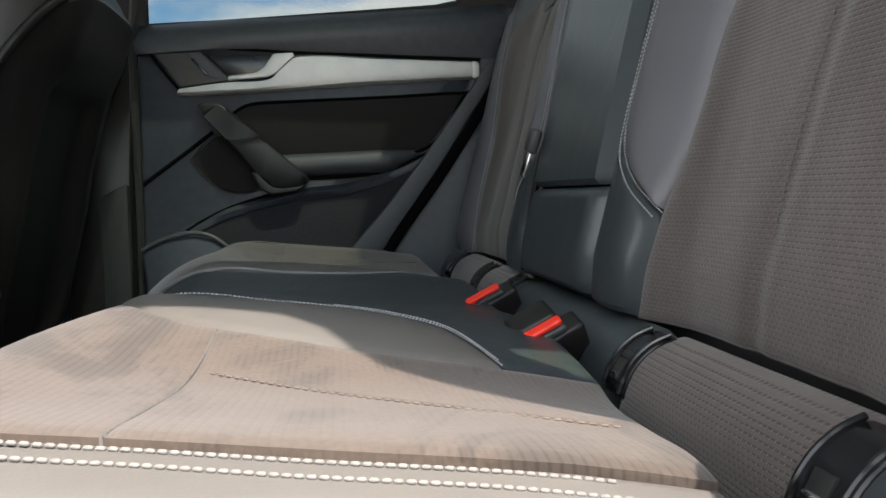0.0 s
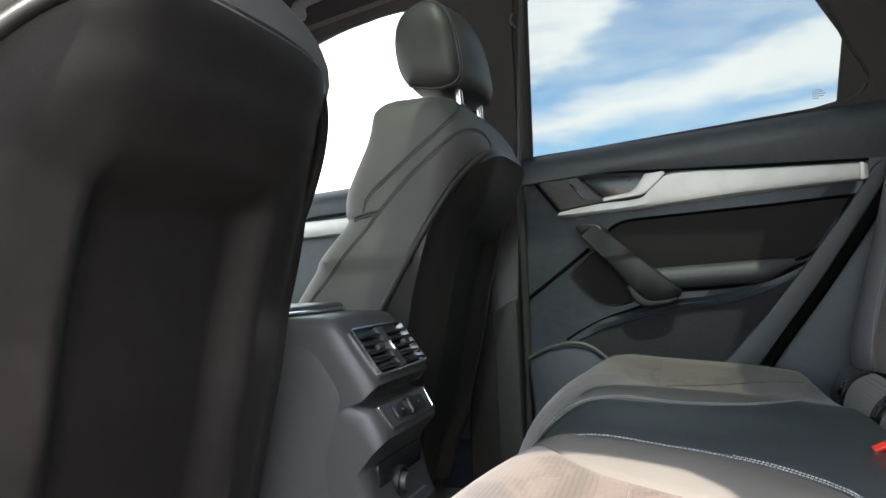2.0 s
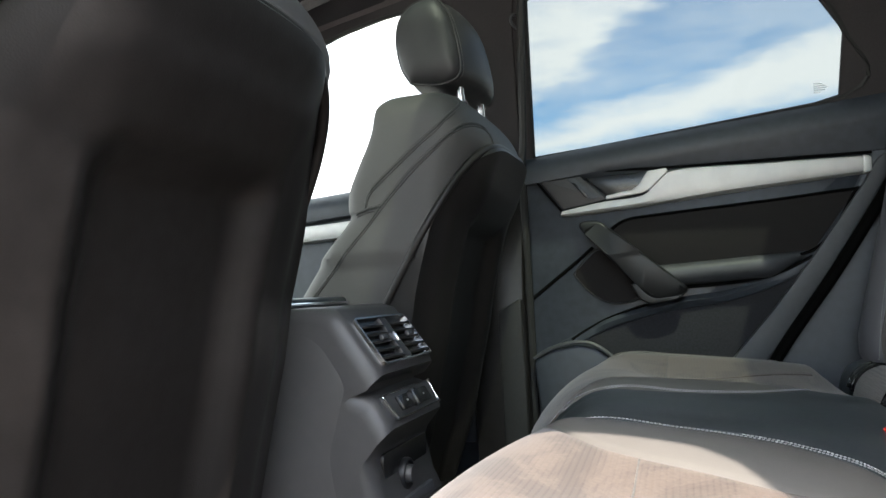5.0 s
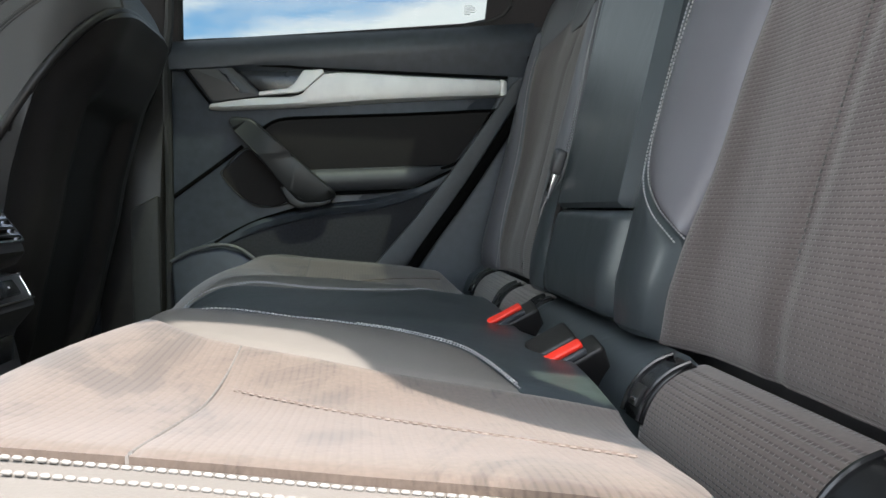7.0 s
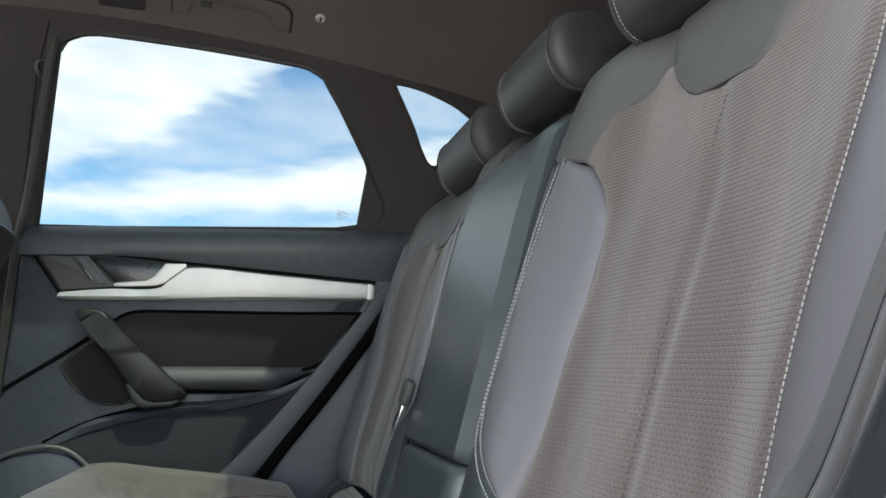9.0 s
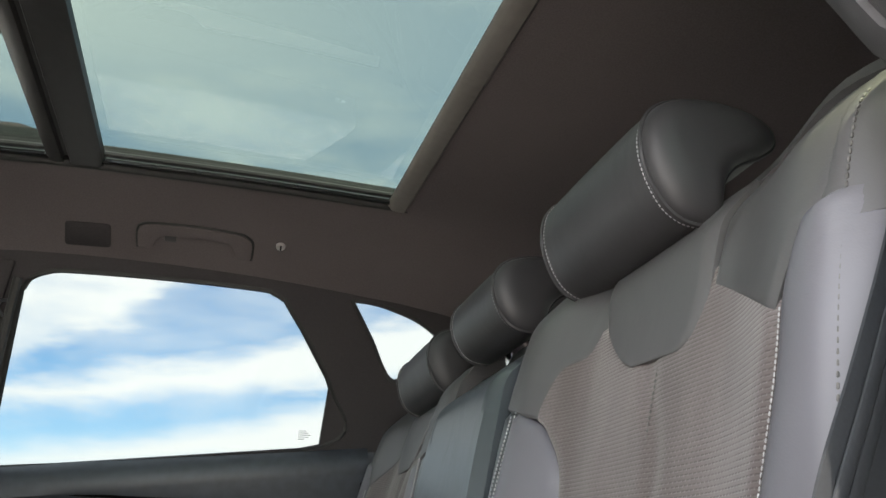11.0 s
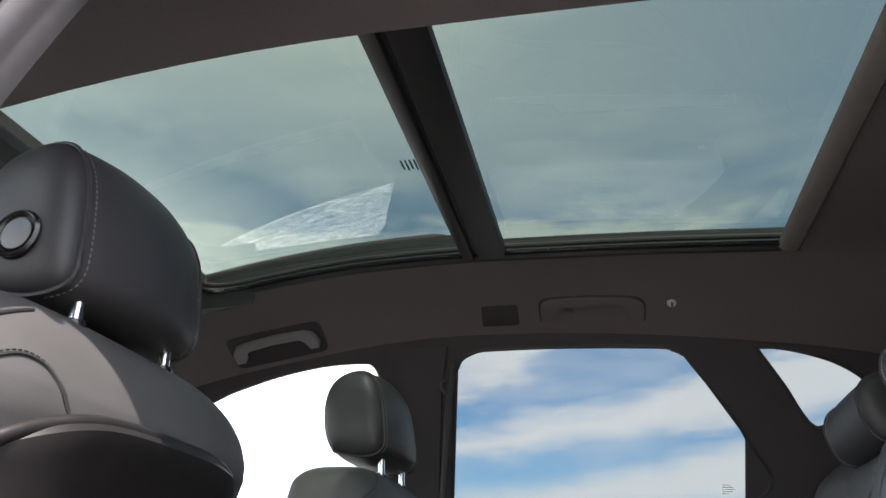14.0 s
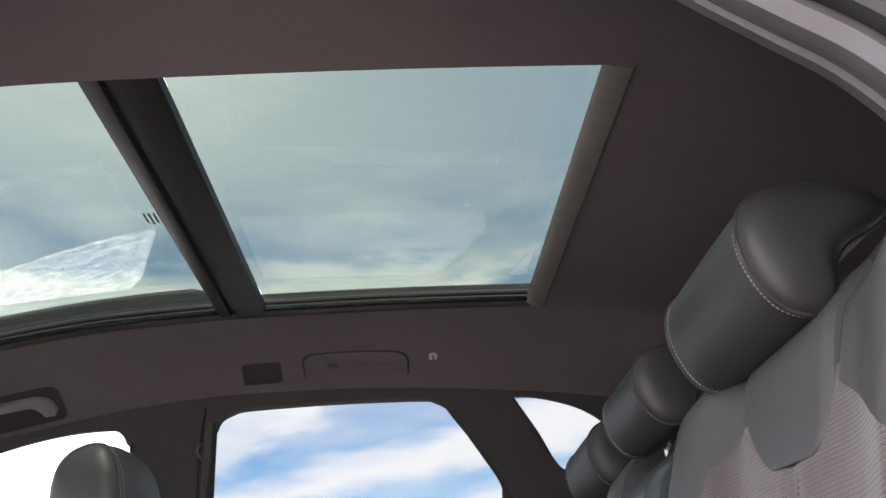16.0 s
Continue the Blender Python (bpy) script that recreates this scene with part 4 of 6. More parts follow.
# bottle bin with a bright lip
BIN = [(-0.012, 0.690), (0.030, 0.712), (0.085, 0.722), (0.130, 0.712), (0.175, 0.675), (0.19, 0.60), (0.15, 0.51), (0.0, 0.51)]
part("bin", prism("bin", rounded(BIN, 0.012), on_door(1.700), 0.045, SOFT, 0.008, 3), door, "door bin moulding")
part("bin_lip", tube("bin_lip", [(-0.010, 1.700, 0.694), (0.030, 1.698, 0.715), (0.085, 1.697, 0.727), (0.130, 1.697, 0.717), (0.176, 1.699, 0.678)], 0.0045, GREYTRIM, 8), door, "lighter grey bin lip")

# body trim behind the door edge
solo("pillar_trim", prism("pillar_trim", rounded([(0.745, 1.20), (0.480, 0.66), (0.44, 0.50), (0.95, 0.50), (1.0, 1.30), (0.80, 1.34)], 0.02), on_door(1.738), 0.06, SOFT, 0.01, 3), "dark smooth rear pillar trim beside the seat", "pillar trim", kind="structure")
solo("door_seal", tube("door_seal", [(0.745, 1.728, 1.125), (0.742, 1.726, 1.09), (0.735, 1.724, 1.047), (0.612, 1.722, 0.856), (0.484, 1.718, 0.677), (0.43, 1.718, 0.55)], 0.012, GAP, 8), "black rubber door seal", "seal", kind="structure")
solo("pillar_seal", tube("pillar_seal", [(0.022, side_y(1.50, 0.012), 1.50), (0.010, side_y(1.38, 0.012), 1.38), (-0.008, side_y(1.20, 0.014), 1.20), (-0.016, 1.728, 1.10), (-0.018, 1.728, 0.8), (-0.02, 1.728, 0.5)], 0.009, RUBBER, 8), "black rubber seal along the door pillar", "seal", kind="structure")
cover_map = lambda x, z, out: Vector((x, (side_y(z, 0.008) if z > 1.10 else 1.755 - 0.06 * smooth_step(1.10 - z, 0, 0.35)) - out, z))
pil = tagged(new("pillar_trim_door"), "dark two-part door pillar cover", "pillar trim", kind="structure")
part("upper_cover", prism("upper_cover", rounded([(-0.15, 1.13), (-0.0215, 1.13), (-0.005, 1.44), (0.012, 1.535), (-0.12, 1.535), (-0.14, 1.46)], 0.006), cover_map, 0.03, SHADED_LINER, 0.004), pil, "cloth-covered upper pillar, coloured dark for shade")
part("lower_cover", prism("lower_cover", rounded([(-0.15, 1.126), (-0.15, 0.76), (-0.15, 0.42), (-0.028, 0.42), (-0.028, 0.76), (-0.0215, 1.126)], 0.006), cover_map, 0.03, SHELL, 0.004), pil, "black plastic lower pillar")
# Rubber black stands in for the shade in this pillar step.
part("shaded_notch", prism("shaded_notch", rounded([(-0.085, 0.80), (-0.030, 0.83), (-0.030, 0.42), (-0.085, 0.42)], 0.01), lambda x, z, out: Vector((x, 1.690 - out, z)), 0.03, RUBBER, 0.006, 3), pil)

# far front door, seen past the front seat
fd = thing("car_door", "closed black front car door with aluminium strip", "car door", (-0.6, 1.74, 0.55))
part("door_card", prism("door_card", rounded([(-0.16, 1.09), (-0.165, 0.50), (-1.12, 0.50), (-1.12, 1.05), (-1.0, 1.075)], 0.012), on_door(1.744), 0.05, SOFT, 0.006), fd, "soft dark grey door card")
rings = []
for k in range(9):
    x = -0.158 - 0.95 * k / 8
    z = 1.133 - 0.062 * k / 8
    rings.append([Vector((x, y, z + dz)) for y, dz in ((1.775, 0.004), (1.752, 0.003), (1.742, -0.003), (1.727, -0.016), (1.719, -0.036), (1.722, -0.060), (1.765, -0.070))])
part("sill", loft("sill", rings, SOFT), fd, "dark rounded window sill")
rings = []
for k in range(9):
    x = -0.20 - 0.80 * k / 8
    z = 1.030 - 0.03 * k / 8
    rings.append([Vector((x, y, z + dz)) for y, dz in ((1.745, -0.022), (1.724, -0.018), (1.718, 0.0), (1.722, 0.018), (1.745, 0.022))])
part("trim_strip", loft("trim_strip", rings, ALU), fd, "satin aluminium trim strip")

# ---- rear bench ----
def back_x(z):
    return 0.638 + 0.262 * (z - 0.798) + 0.55 * max(z - 1.05, 0.0) ** 2


def outer_back(side):
    """Front surface of an outer backrest: s from the middle line, height z."""
    def f(s, z, out):
        u = (s - 0.40) / (0.258 if s < 0.40 else 0.262)
        x = back_x(z) + 0.030 * (1 - smooth_step(abs(u), 0.35, 0.80)) + (0.055 if s > 0.4 else 0.014) * smooth_step(abs(u), 0.86, 1.08) ** 1.5
        x += 0.020 * smooth_step(z, 1.20, 1.275) ** 1.5 + 0.012 * smooth_step(0.74 - z, 0.0, 0.07)
        return Vector((x - out, MID + side * s, z - 0.010 * smooth_step(z, 1.2, 1.27)))
    return f


def middle_back(s, z, out):
    u = s / 0.135
    x = back_x(z) + 0.010 + 0.010 * smooth_step(abs(u), 0.86, 1.05) ** 1.5 + 0.05 * smooth_step(z, 1.15, 1.22) ** 1.5 + 0.012 * smooth_step(0.74 - z, 0.0, 0.07)
    return Vector((x - out, MID + s, z))


def headrest(parent_thing, y0, y1, dx=0.0, dz=0.0, tall=1.0):
    """A rear headrest: a hooked pad with a stitched end seam and piping."""
    sec = [(a, 1.224 + (1.290 + (b - 1.290) * 0.86 - 1.224) * tall) for a, b in ((0.800, 1.213), (0.780, 1.216), (0.763, 1.230), (0.751, 1.258), (0.746, 1.292), (0.751, 1.324), (0.767, 1.347), (0.795, 1.360), (0.830, 1.362), (0.865, 1.355), (0.888, 1.339), (0.889, 1.320), (0.870, 1.303), (0.842, 1.287), (0.825, 1.264), (0.818, 1.238), (0.812, 1.220))]
    cx, cz = 0.795, 1.224 + 0.076 * tall
    ring = [Vector((a, 0, b)) for a, b in sec]
    dense = [curve_at(ring + ring[:1], k / 60) for k in range(60)]
    mid, half = (y0 + y1) / 2, abs(y1 - y0) / 2

    def head_ring(u, grow=1.0):
        """Section at u, -1 to 1 across: full to the corded seam, then a low dome."""
        e = abs(u)
        cap = math.sqrt(max(0.0, 1 - max(0.0, (e - 0.83) / 0.17) ** 2.4))
        k = (1 - 0.05 * min(e, 0.83) ** 3) * (0.42 + 0.58 * cap) * grow
        return [Vector((dx + cx + (p.x - cx) * k, mid + half * u, dz + cz + (p.z - cz) * k)) for p in dense]

    rings = [head_ring(math.sin(math.pi * (k / 52 - 0.5))) for k in range(53)]
    h = part("headrest", loft("headrest", rings, SHADED_HEAD), parent_thing, "black leather headrest with contrast seams")
    for sgn in (-1, 1):
        part("piping", tube("piping", head_ring(sgn * 0.845, 1.004)[0:52], 0.0024, SHADED_HEAD, 6, 90), h, "leather cord along the end seam")
        part("stitching", stitches("stitching", head_ring(sgn * 0.80, 1.0)[0:34], 0.0044, 0.0030, 0.0007, GREYTHREAD), h, "pale grey stitching")
    for y in (y0 + (y1 - y0) * 0.3, y0 + (y1 - y0) * 0.7):
        part("post", tube("post", [(dx + 0.815, y, dz + 1.28), (dx + 0.818, y, dz + 1.22), (dx + 0.82, y, dz + 1.15)], 0.006, CHROME, 8, 6), h, "steel post")
    return h


def outer_backrest(side):
    f = outer_back(side)
    t = thing("back_seat", "folding outer car seat of black leather and ribbed taupe suede", "car seat", (0.70, MID + side * 0.385, 0.69), "rear seat backs")
    stitch = [(0.252, 0.777), (0.214, 0.802), (0.178, 0.830), (0.160, 0.862), (0.158, 0.90), (0.164, 0.96), (0.177, 1.04), (0.190, 1.113)]
    part("inner_edge", panel("inner_edge", [(0.136, 0.685), (0.136, 0.735), (0.136, 0.772), (0.136, 0.806), (0.136, 0.84), (0.136, 0.88), (0.136, 0.96), (0.137, 1.045), (0.140, 1.122)], [(0.239, 0.685), (0.246, 0.735), (0.247, 0.772), (0.205, 0.806), (0.170, 0.835), (0.1565, 0.868), (0.162, 0.96), (0.175, 1.045), (0.188, 1.116)], f, LEATHER, 12, 44), t, "black leather inner edge")
    part("inner_bolster", panel("inner_bolster", [(0.2505, 0.779), (0.207, 0.808), (0.172, 0.837), (0.1585, 0.868), (0.159, 0.90), (0.164, 0.96), (0.177, 1.04), (0.190, 1.114)], [(0.2515, 0.785), (0.257, 0.808), (0.261, 0.837), (0.264, 0.868), (0.267, 0.92), (0.274, 0.98), (0.270, 1.045), (0.236, 1.092)], f, BOLSTER, 14, 40, lift=lambda a, b: 0.006 * math.sin(math.pi * a)), t, "smooth leather bolster tinted lilac-grey for doorway light")
    crease = lambda a, b: -0.004 * math.exp(-((a - 0.5) / 0.025) ** 2) + 0.0012 * math.sin(b * 9 + a * 14) * math.sin(a * 6.28)
    part("suede_panel", panel("suede_panel", [(0.240, 0.683), (0.248, 0.735), (0.252, 0.778), (0.262, 0.83), (0.266, 0.88), (0.270, 0.93), (0.277, 0.99), (0.271, 1.045), (0.246, 1.085), (0.222, 1.11), (0.215, 1.18)], [(0.548, 0.683), (0.551, 0.735), (0.553, 0.778), (0.555, 0.84), (0.556, 0.89), (0.563, 0.93), (0.574, 0.98), (0.587, 1.03), (0.591, 1.065), (0.592, 1.10), (0.56, 1.18)], f, CLOTH_Y, 40, 66, 0.005, lift=crease), t, "ribbed taupe suede centre")
    part("outer_bolster", panel("outer_bolster", [(0.5495, 0.683), (0.553, 0.78), (0.557, 0.85), (0.559, 0.90), (0.568, 0.95), (0.583, 1.01), (0.593, 1.06), (0.595, 1.11), (0.606, 1.150)], [(0.662, 0.683), (0.662, 0.76), (0.662, 0.84), (0.662, 0.90), (0.662, 0.96), (0.662, 1.02), (0.662, 1.07), (0.662, 1.12), (0.660, 1.165)], f, BOLSTER, 18, 44, depth=0.05, lift=lambda a, b: 0.006 * math.sin(math.pi * min(a * 1.3, 1.0))), t, "leather outer bolster tinted lilac-grey for doorway light")
    up = lambda h: (lambda a, b: h)
    part("yoke", panel("yoke", [(0.140, 1.124), (0.140, 1.16), (0.144, 1.21), (0.165, 1.262)], [(0.240, 1.096), (0.259, 1.142), (0.300, 1.160), (0.335, 1.268)], f, YOKE, 18, 26, puff=0.003, soft=0.007, lift=up(0.0002)), t, "leather shoulder panel")
    part("yoke", panel("yoke", [(0.478, 1.158), (0.479, 1.195), (0.478, 1.23), (0.475, 1.276)], [(0.586, 1.098), (0.606, 1.140), (0.640, 1.170), (0.648, 1.258)], f, YOKE, 22, 28, puff=0.003, soft=0.007, lift=up(0.0002), depth=0.06), t, "leather shoulder panel")
    part("shoulder_edge", panel("shoulder_edge", [(0.600, 1.130), (0.618, 1.145), (0.626, 1.20), (0.628, 1.262)], [(0.662, 1.138), (0.663, 1.16), (0.662, 1.22), (0.655, 1.260)], f, YOKE, 12, 18, puff=0.003, soft=0.007, lift=up(0.0004), depth=0.06), t, "leather shoulder edge")
    part("neck_pad", panel("neck_pad", [(0.374, 1.117), (0.352, 1.130), (0.322, 1.160), (0.304, 1.20), (0.292, 1.268)], [(0.452, 1.113), (0.468, 1.124), (0.477, 1.155), (0.477, 1.20), (0.474, 1.268)], f, YOKE, 24, 30, lift=lambda a, b: 0.0015 + 0.008 * b, soft=0.009, puff=0.005), t, "leather pad under the headrest")
    # board behind
    pts = [(0.145, 0.66), (0.645, 0.66), (0.650, 1.20), (0.62, 1.245), (0.18, 1.252), (0.145, 1.21)]
    part("back_board", prism("back_board", rounded(pts, 0.02), lambda s, z, out: Vector((back_x(z) + 0.072 - out, MID + side * s, z)), 0.07, PLASTIC, 0.006), t, "black backrest board")
    cap_top = [f(s, z, 0.004) + Vector((0.0, 0, 0.0)) for s, z in ((0.155, 1.255), (0.25, 1.266), (0.36, 1.270), (0.48, 1.278), (0.58, 1.288), (0.645, 1.276))]
    rings = []
    for p in spline(cap_top, 24):
        rings.append([p + Vector((dx, 0, dz)) for dx, dz in ((-0.004, -0.012), (0.004, 0.000), (0.020, 0.010), (0.05, 0.014), (0.085, 0.010), (0.10, -0.005), (0.10, -0.04), (0.03, -0.04))])
    part("top_roll", loft("top_roll", rings, YOKE), t, "rounded leather backrest top")
    rings = []
    for k in range(20):
        z = 0.685 + (1.235 - 0.685) * k / 19
        p = f(0.656, z, -0.002)
        q = side
        rings.append([p + Vector((dx, q * dy, 0)) for dx, dy in ((0.0, -0.012), (0.006, 0.0), (0.022, 0.008), (0.055, 0.010), (0.10, 0.008), (0.11, -0.01), (0.05, -0.02))])
    part("side_panel", loft("side_panel", rings, BOLSTER), t, "leather backrest side")
    for ds in (0.0, 0.0085):
        line = [f(s + 0.004 - ds, z - ds * 0.4, 0.0016 if ds else 0.0005) for s, z in stitch]
        part("stitching", stitches("stitching", line, 0.0042, 0.0031, 0.0009, GREYTHREAD), t, "pale double stitching")
    line = [f(s, z, -0.0005) for s, z in ((0.5515, 0.69), (0.555, 0.78), (0.5595, 0.85), (0.562, 0.90), (0.570, 0.95), (0.585, 1.01), (0.595, 1.06), (0.596, 1.10))]
    part("stitching", stitches("stitching", line, 0.0036, 0.0026, 0.0006, GREYTHREAD), t, "pale stitching")
    part("stitching", stitches("stitching", [p + Vector((0, side * 0.0042, 0)) for p in line], 0.0036, 0.0026, 0.0006, GREYTHREAD), t, "pale stitching")
    line = [f(0.408 + 0.05 * (z - 0.9), z, -0.001) for z in (0.70, 0.80, 0.90, 1.0, 1.08, 1.13)]
    part("seam", stitches("seam", line, 0.0050, 0.0032, 0.0008, DARKTHREAD), t)
    line = [f(0.640, z, 0.001) for z in (0.70, 0.85, 1.0, 1.10, 1.2, 1.235)]
    part("stitching", stitches("stitching", line, 0.0060, 0.0042, 0.0010, DARKTHREAD), t)
    headrest(t, MID + side * 0.215, MID + side * 0.462, 0.0, 0.0 if side < 0 else -0.006, 1.0 if side < 0 else 0.90)
    return t


outer_backrest(-1)
outer_backrest(1)

mb = thing("back_seat", "narrow folding middle car seat in smooth black leather", "car seat", (0.70, MID, 0.69), "rear seat backs")
part("lower_pad", panel("lower_pad", [(-0.133, 0.69), (-0.133, 0.75), (-0.133, 0.800)], [(0.133, 0.69), (0.133, 0.75), (0.133, 0.800)], middle_back, LEATHER, 16, 14, lift=lambda a, b: 0.010), mb, "black leather lower pad")
part("upper_pad", panel("upper_pad", [(-0.133, 0.803), (-0.133, 0.95), (-0.132, 1.10), (-0.125, 1.215)], [(0.133, 0.803), (0.133, 0.95), (0.132, 1.10), (0.125, 1.215)], middle_back, LEATHER, 18, 40, puff=0.008, lift=lambda a, b: 0.012 + 0.014 * b), mb, "smooth black leather armrest front")
part("pull_strap", prism("pull_strap", rounded([(-0.06, 1.205), (0.02, 1.205), (0.02, 1.235), (-0.06, 1.235)], 0.006), lambda s, z, out: middle_back(s, z, out + 0.018), 0.008, RUBBER, 0.002), mb, "black pull strap")
part("back_board", prism("back_board", rounded([(-0.13, 0.66), (0.13, 0.66), (0.125, 1.225), (-0.125, 1.225)], 0.02), lambda s, z, out: Vector((back_x(z) + 0.06 - out, MID + s, z)), 0.05, PLASTIC, 0.006), mb, "black backrest board")
headrest(mb, MID - 0.104, MID + 0.104, -0.004, 0.008, 0.82)

# lower backrest roll between cushion and backrests, with child-seat anchors
roll = thing("seat_trim_strip", "low upholstered strip behind the seat cushion with anchor covers", "seat trim", (0.60, MID, 0.62))


def roll_at(s, v, out):
    x = 0.584 + 0.060 * v ** 2.4
    z = 0.60 + 0.082 * math.sin(v * 1.5)
    return Vector((x - out * math.cos(v * 1.2), MID + s, z + out * math.sin(v * 1.2)))


def strip(name, a, b, mat, label="", n=24):
    lo, hi = sorted((a, b))
    part(name, panel(name, [(lo, 0.0), (lo, 0.33), (lo, 0.66), (lo, 1.0)], [(hi, 0.0), (hi, 0.33), (hi, 0.66), (hi, 1.0)], roll_at, mat, n, 22, puff=0.008, soft=0.014), roll, label)


def anchor_cover(s):
    """A curved glossy cover over a child-seat anchor: raised rims, a sunk face and a slot."""
    def band(name, half, lift, v0, v1, mat, edge=0.003):
        rings = []
        for k in range(13):
            v = v0 + (v1 - v0) * k / 12
            end = min(1.0, 6 * min(k, 12 - k) / 12 + 0.25)
            rings.append([roll_at(s + dy, v, d * end) for dy, d in ((-half, -0.012), (-half, lift - edge), (-half + edge, lift), (half - edge, lift), (half, lift - edge), (half, -0.012))])
        return loft(name, rings, mat)
    c = part("anchor_cover", band("anchor_cover", 0.0185, 0.004, 0.30, 0.90, GLOSSY), roll, "glossy black anchor cover")
    for dy in (-0.0165, 0.0165):
        part("rim", tube("rim", [roll_at(s + dy, v, 0.0045) for v in (0.32, 0.45, 0.6, 0.75, 0.88)], 0.0022, GLOSSY, 8, 30), c, "raised glossy rim")
    p = roll_at(s, 0.47, 0.0042)
    part("slot", turned(box("slot", (-0.002, -0.0075, -0.009), (0.002, 0.0075, 0.009), RUBBER, 0.001), Matrix.Translation(p) @ pose(0, 0, 0, 0, 26, 0)), c, "dark square slot")
    part("bar", tube("bar", [roll_at(s - 0.006, 0.43, 0.006), roll_at(s, 0.43, 0.007), roll_at(s + 0.006, 0.43, 0.006)], 0.0018, CHROME, 8, 6), c, "bright anchor bar")


for side in (-1, 1):
    strip("suede_strip", side * 0.308, side * 0.552, CLOTH_R, "ribbed taupe suede strip", 30)
    strip("leather_strip", side * 0.556, side * 0.68, LEATHER, "black leather strip", 14)
    for s_ in (0.306, 0.554):
        anchor_cover(side * s_)
strip("middle_strip", -0.304, 0.116, LEATHER, "black leather strip", 34)
strip("suede_strip", 0.120, 0.304, CLOTH_R, "dark ribbed suede strip", 20)
anchor_cover(0.12)

# cushion
def cushion_at(x, s, out):
    """Top of the bench: height over place x, s from the middle line."""
    a = abs(s)
    z = 0.708 - 0.095 * max(x - 0.20, 0.0) - 0.05 * max(x - 0.46, 0.0)
    z -= 0.016 * math.exp(-((a - 0.385) / 0.10) ** 2) * smooth_step(x, 0.16, 0.30)
    z -= 0.010 * math.exp(-(a / 0.09) ** 2)
    z += 0.006 * math.exp(-((a - 0.57) / 0.05) ** 2)
    z -= 0.07 * smooth_step(a, 0.60, 0.685) ** 2
    front = 0.194 + min(0.036 * ((a - 0.36) / 0.25) ** 2, 0.042)
    t = max(front - x, 0.0) / 0.125
    z -= 0.080 * t ** 2.2
    return Vector((x, MID + s, z + out))


bench = thing("rear_bench", "wide rear seat cushion in black leather and taupe suede", "car seat cushion", (0.35, MID, 0.45))
for side in (-1, 1):
    sg = lambda pts: [(x, side * s) for x, s in pts]
    inner = [(0.076, 0.114), (0.15, 0.115), (0.22, 0.124), (0.31, 0.133), (0.37, 0.152), (0.413, 0.178), (0.455, 0.224), (0.475, 0.270), (0.491, 0.325)]
    outer = [(0.090, 0.575), (0.16, 0.575), (0.21, 0.578), (0.285, 0.580), (0.356, 0.587), (0.425, 0.592), (0.475, 0.598)]
    # suede centre in two pieces: plain front, ribbed rear; a leather bolster tapers along its inner side
    part("suede_front", panel("suede_front", sg([(0.076, 0.117), (0.14, 0.119), (0.17, 0.150), (0.20, 0.208), (0.24, 0.253), (0.278, 0.271)]), sg([(0.076, 0.559), (0.14, 0.560), (0.17, 0.561), (0.20, 0.562), (0.24, 0.563), (0.278, 0.565)]), cushion_at, CLOTH_X, 44, 30, 0.0012, 0.008), bench, "taupe suede front of the seat centre")
    part("suede_rear", panel("suede_rear", sg([(0.2795, 0.272), (0.33, 0.288), (0.377, 0.306), (0.43, 0.321), (0.478, 0.330), (0.52, 0.336), (0.560, 0.345)]), sg([(0.2795, 0.565), (0.33, 0.570), (0.37, 0.574), (0.41, 0.577), (0.45, 0.581), (0.49, 0.585), (0.520, 0.590)]), cushion_at, CLOTH_X, 44, 36, 0.0012, 0.008), bench, "faintly ribbed taupe suede seat centre")
    part("inner_bolster", panel("inner_bolster", sg([(0.138, 0.116), (0.18, 0.119), (0.22, 0.125), (0.31, 0.134), (0.37, 0.153), (0.413, 0.179), (0.455, 0.226), (0.475, 0.272), (0.490, 0.324)]), sg([(0.142, 0.121), (0.172, 0.151), (0.20, 0.206), (0.24, 0.251), (0.30, 0.277), (0.35, 0.293), (0.40, 0.311), (0.45, 0.324), (0.492, 0.330)]), cushion_at, CUSHIONHIDE, 22, 40, 0.003, 0.010, lift=lambda a, b: 0.006 * math.sin(math.pi * a) * math.sin(math.pi * b)), bench, "smooth grey leather inner bolster, coloured for sun")
    part("outer_bolster", panel("outer_bolster", sg([(0.076, 0.562), (0.15, 0.563), (0.22, 0.566), (0.28, 0.568), (0.36, 0.576), (0.45, 0.584), (0.522, 0.593)]), sg([(0.076, 0.685), (0.15, 0.685), (0.20, 0.686), (0.28, 0.688), (0.36, 0.688), (0.45, 0.685), (0.522, 0.68)]), cushion_at, CUSHIONHIDE, 22, 36), bench, "grey leather outer bolster of the cushion, coloured for sun")
    for ds in (0.003, 0.0155):
        line = [cushion_at(x, side * (s + ds), 0.0008) for x, s in outer]
        part("stitching", stitches("stitching", line, 0.0044, 0.0036, 0.00105, THREAD), bench, "pale double stitching")
    for ds, first in ((0.0045, 0), (-0.0055, 4 if side < 0 else 1)):
        line = [cushion_at(x, side * (s + ds), 0.0012) for x, s in inner[first:]]
        part("stitching", stitches("stitching", line, 0.0042, 0.0031, 0.0008, GREYTHREAD), bench, "pale double stitching")
    cross = [cushion_at(0.2788, side * s, -0.0012) for s in (0.275, 0.34, 0.42, 0.50, 0.561)]
    part("cross_seam", tube("cross_seam", cross, 0.0010, DARKTHREAD, 6, 40), bench)
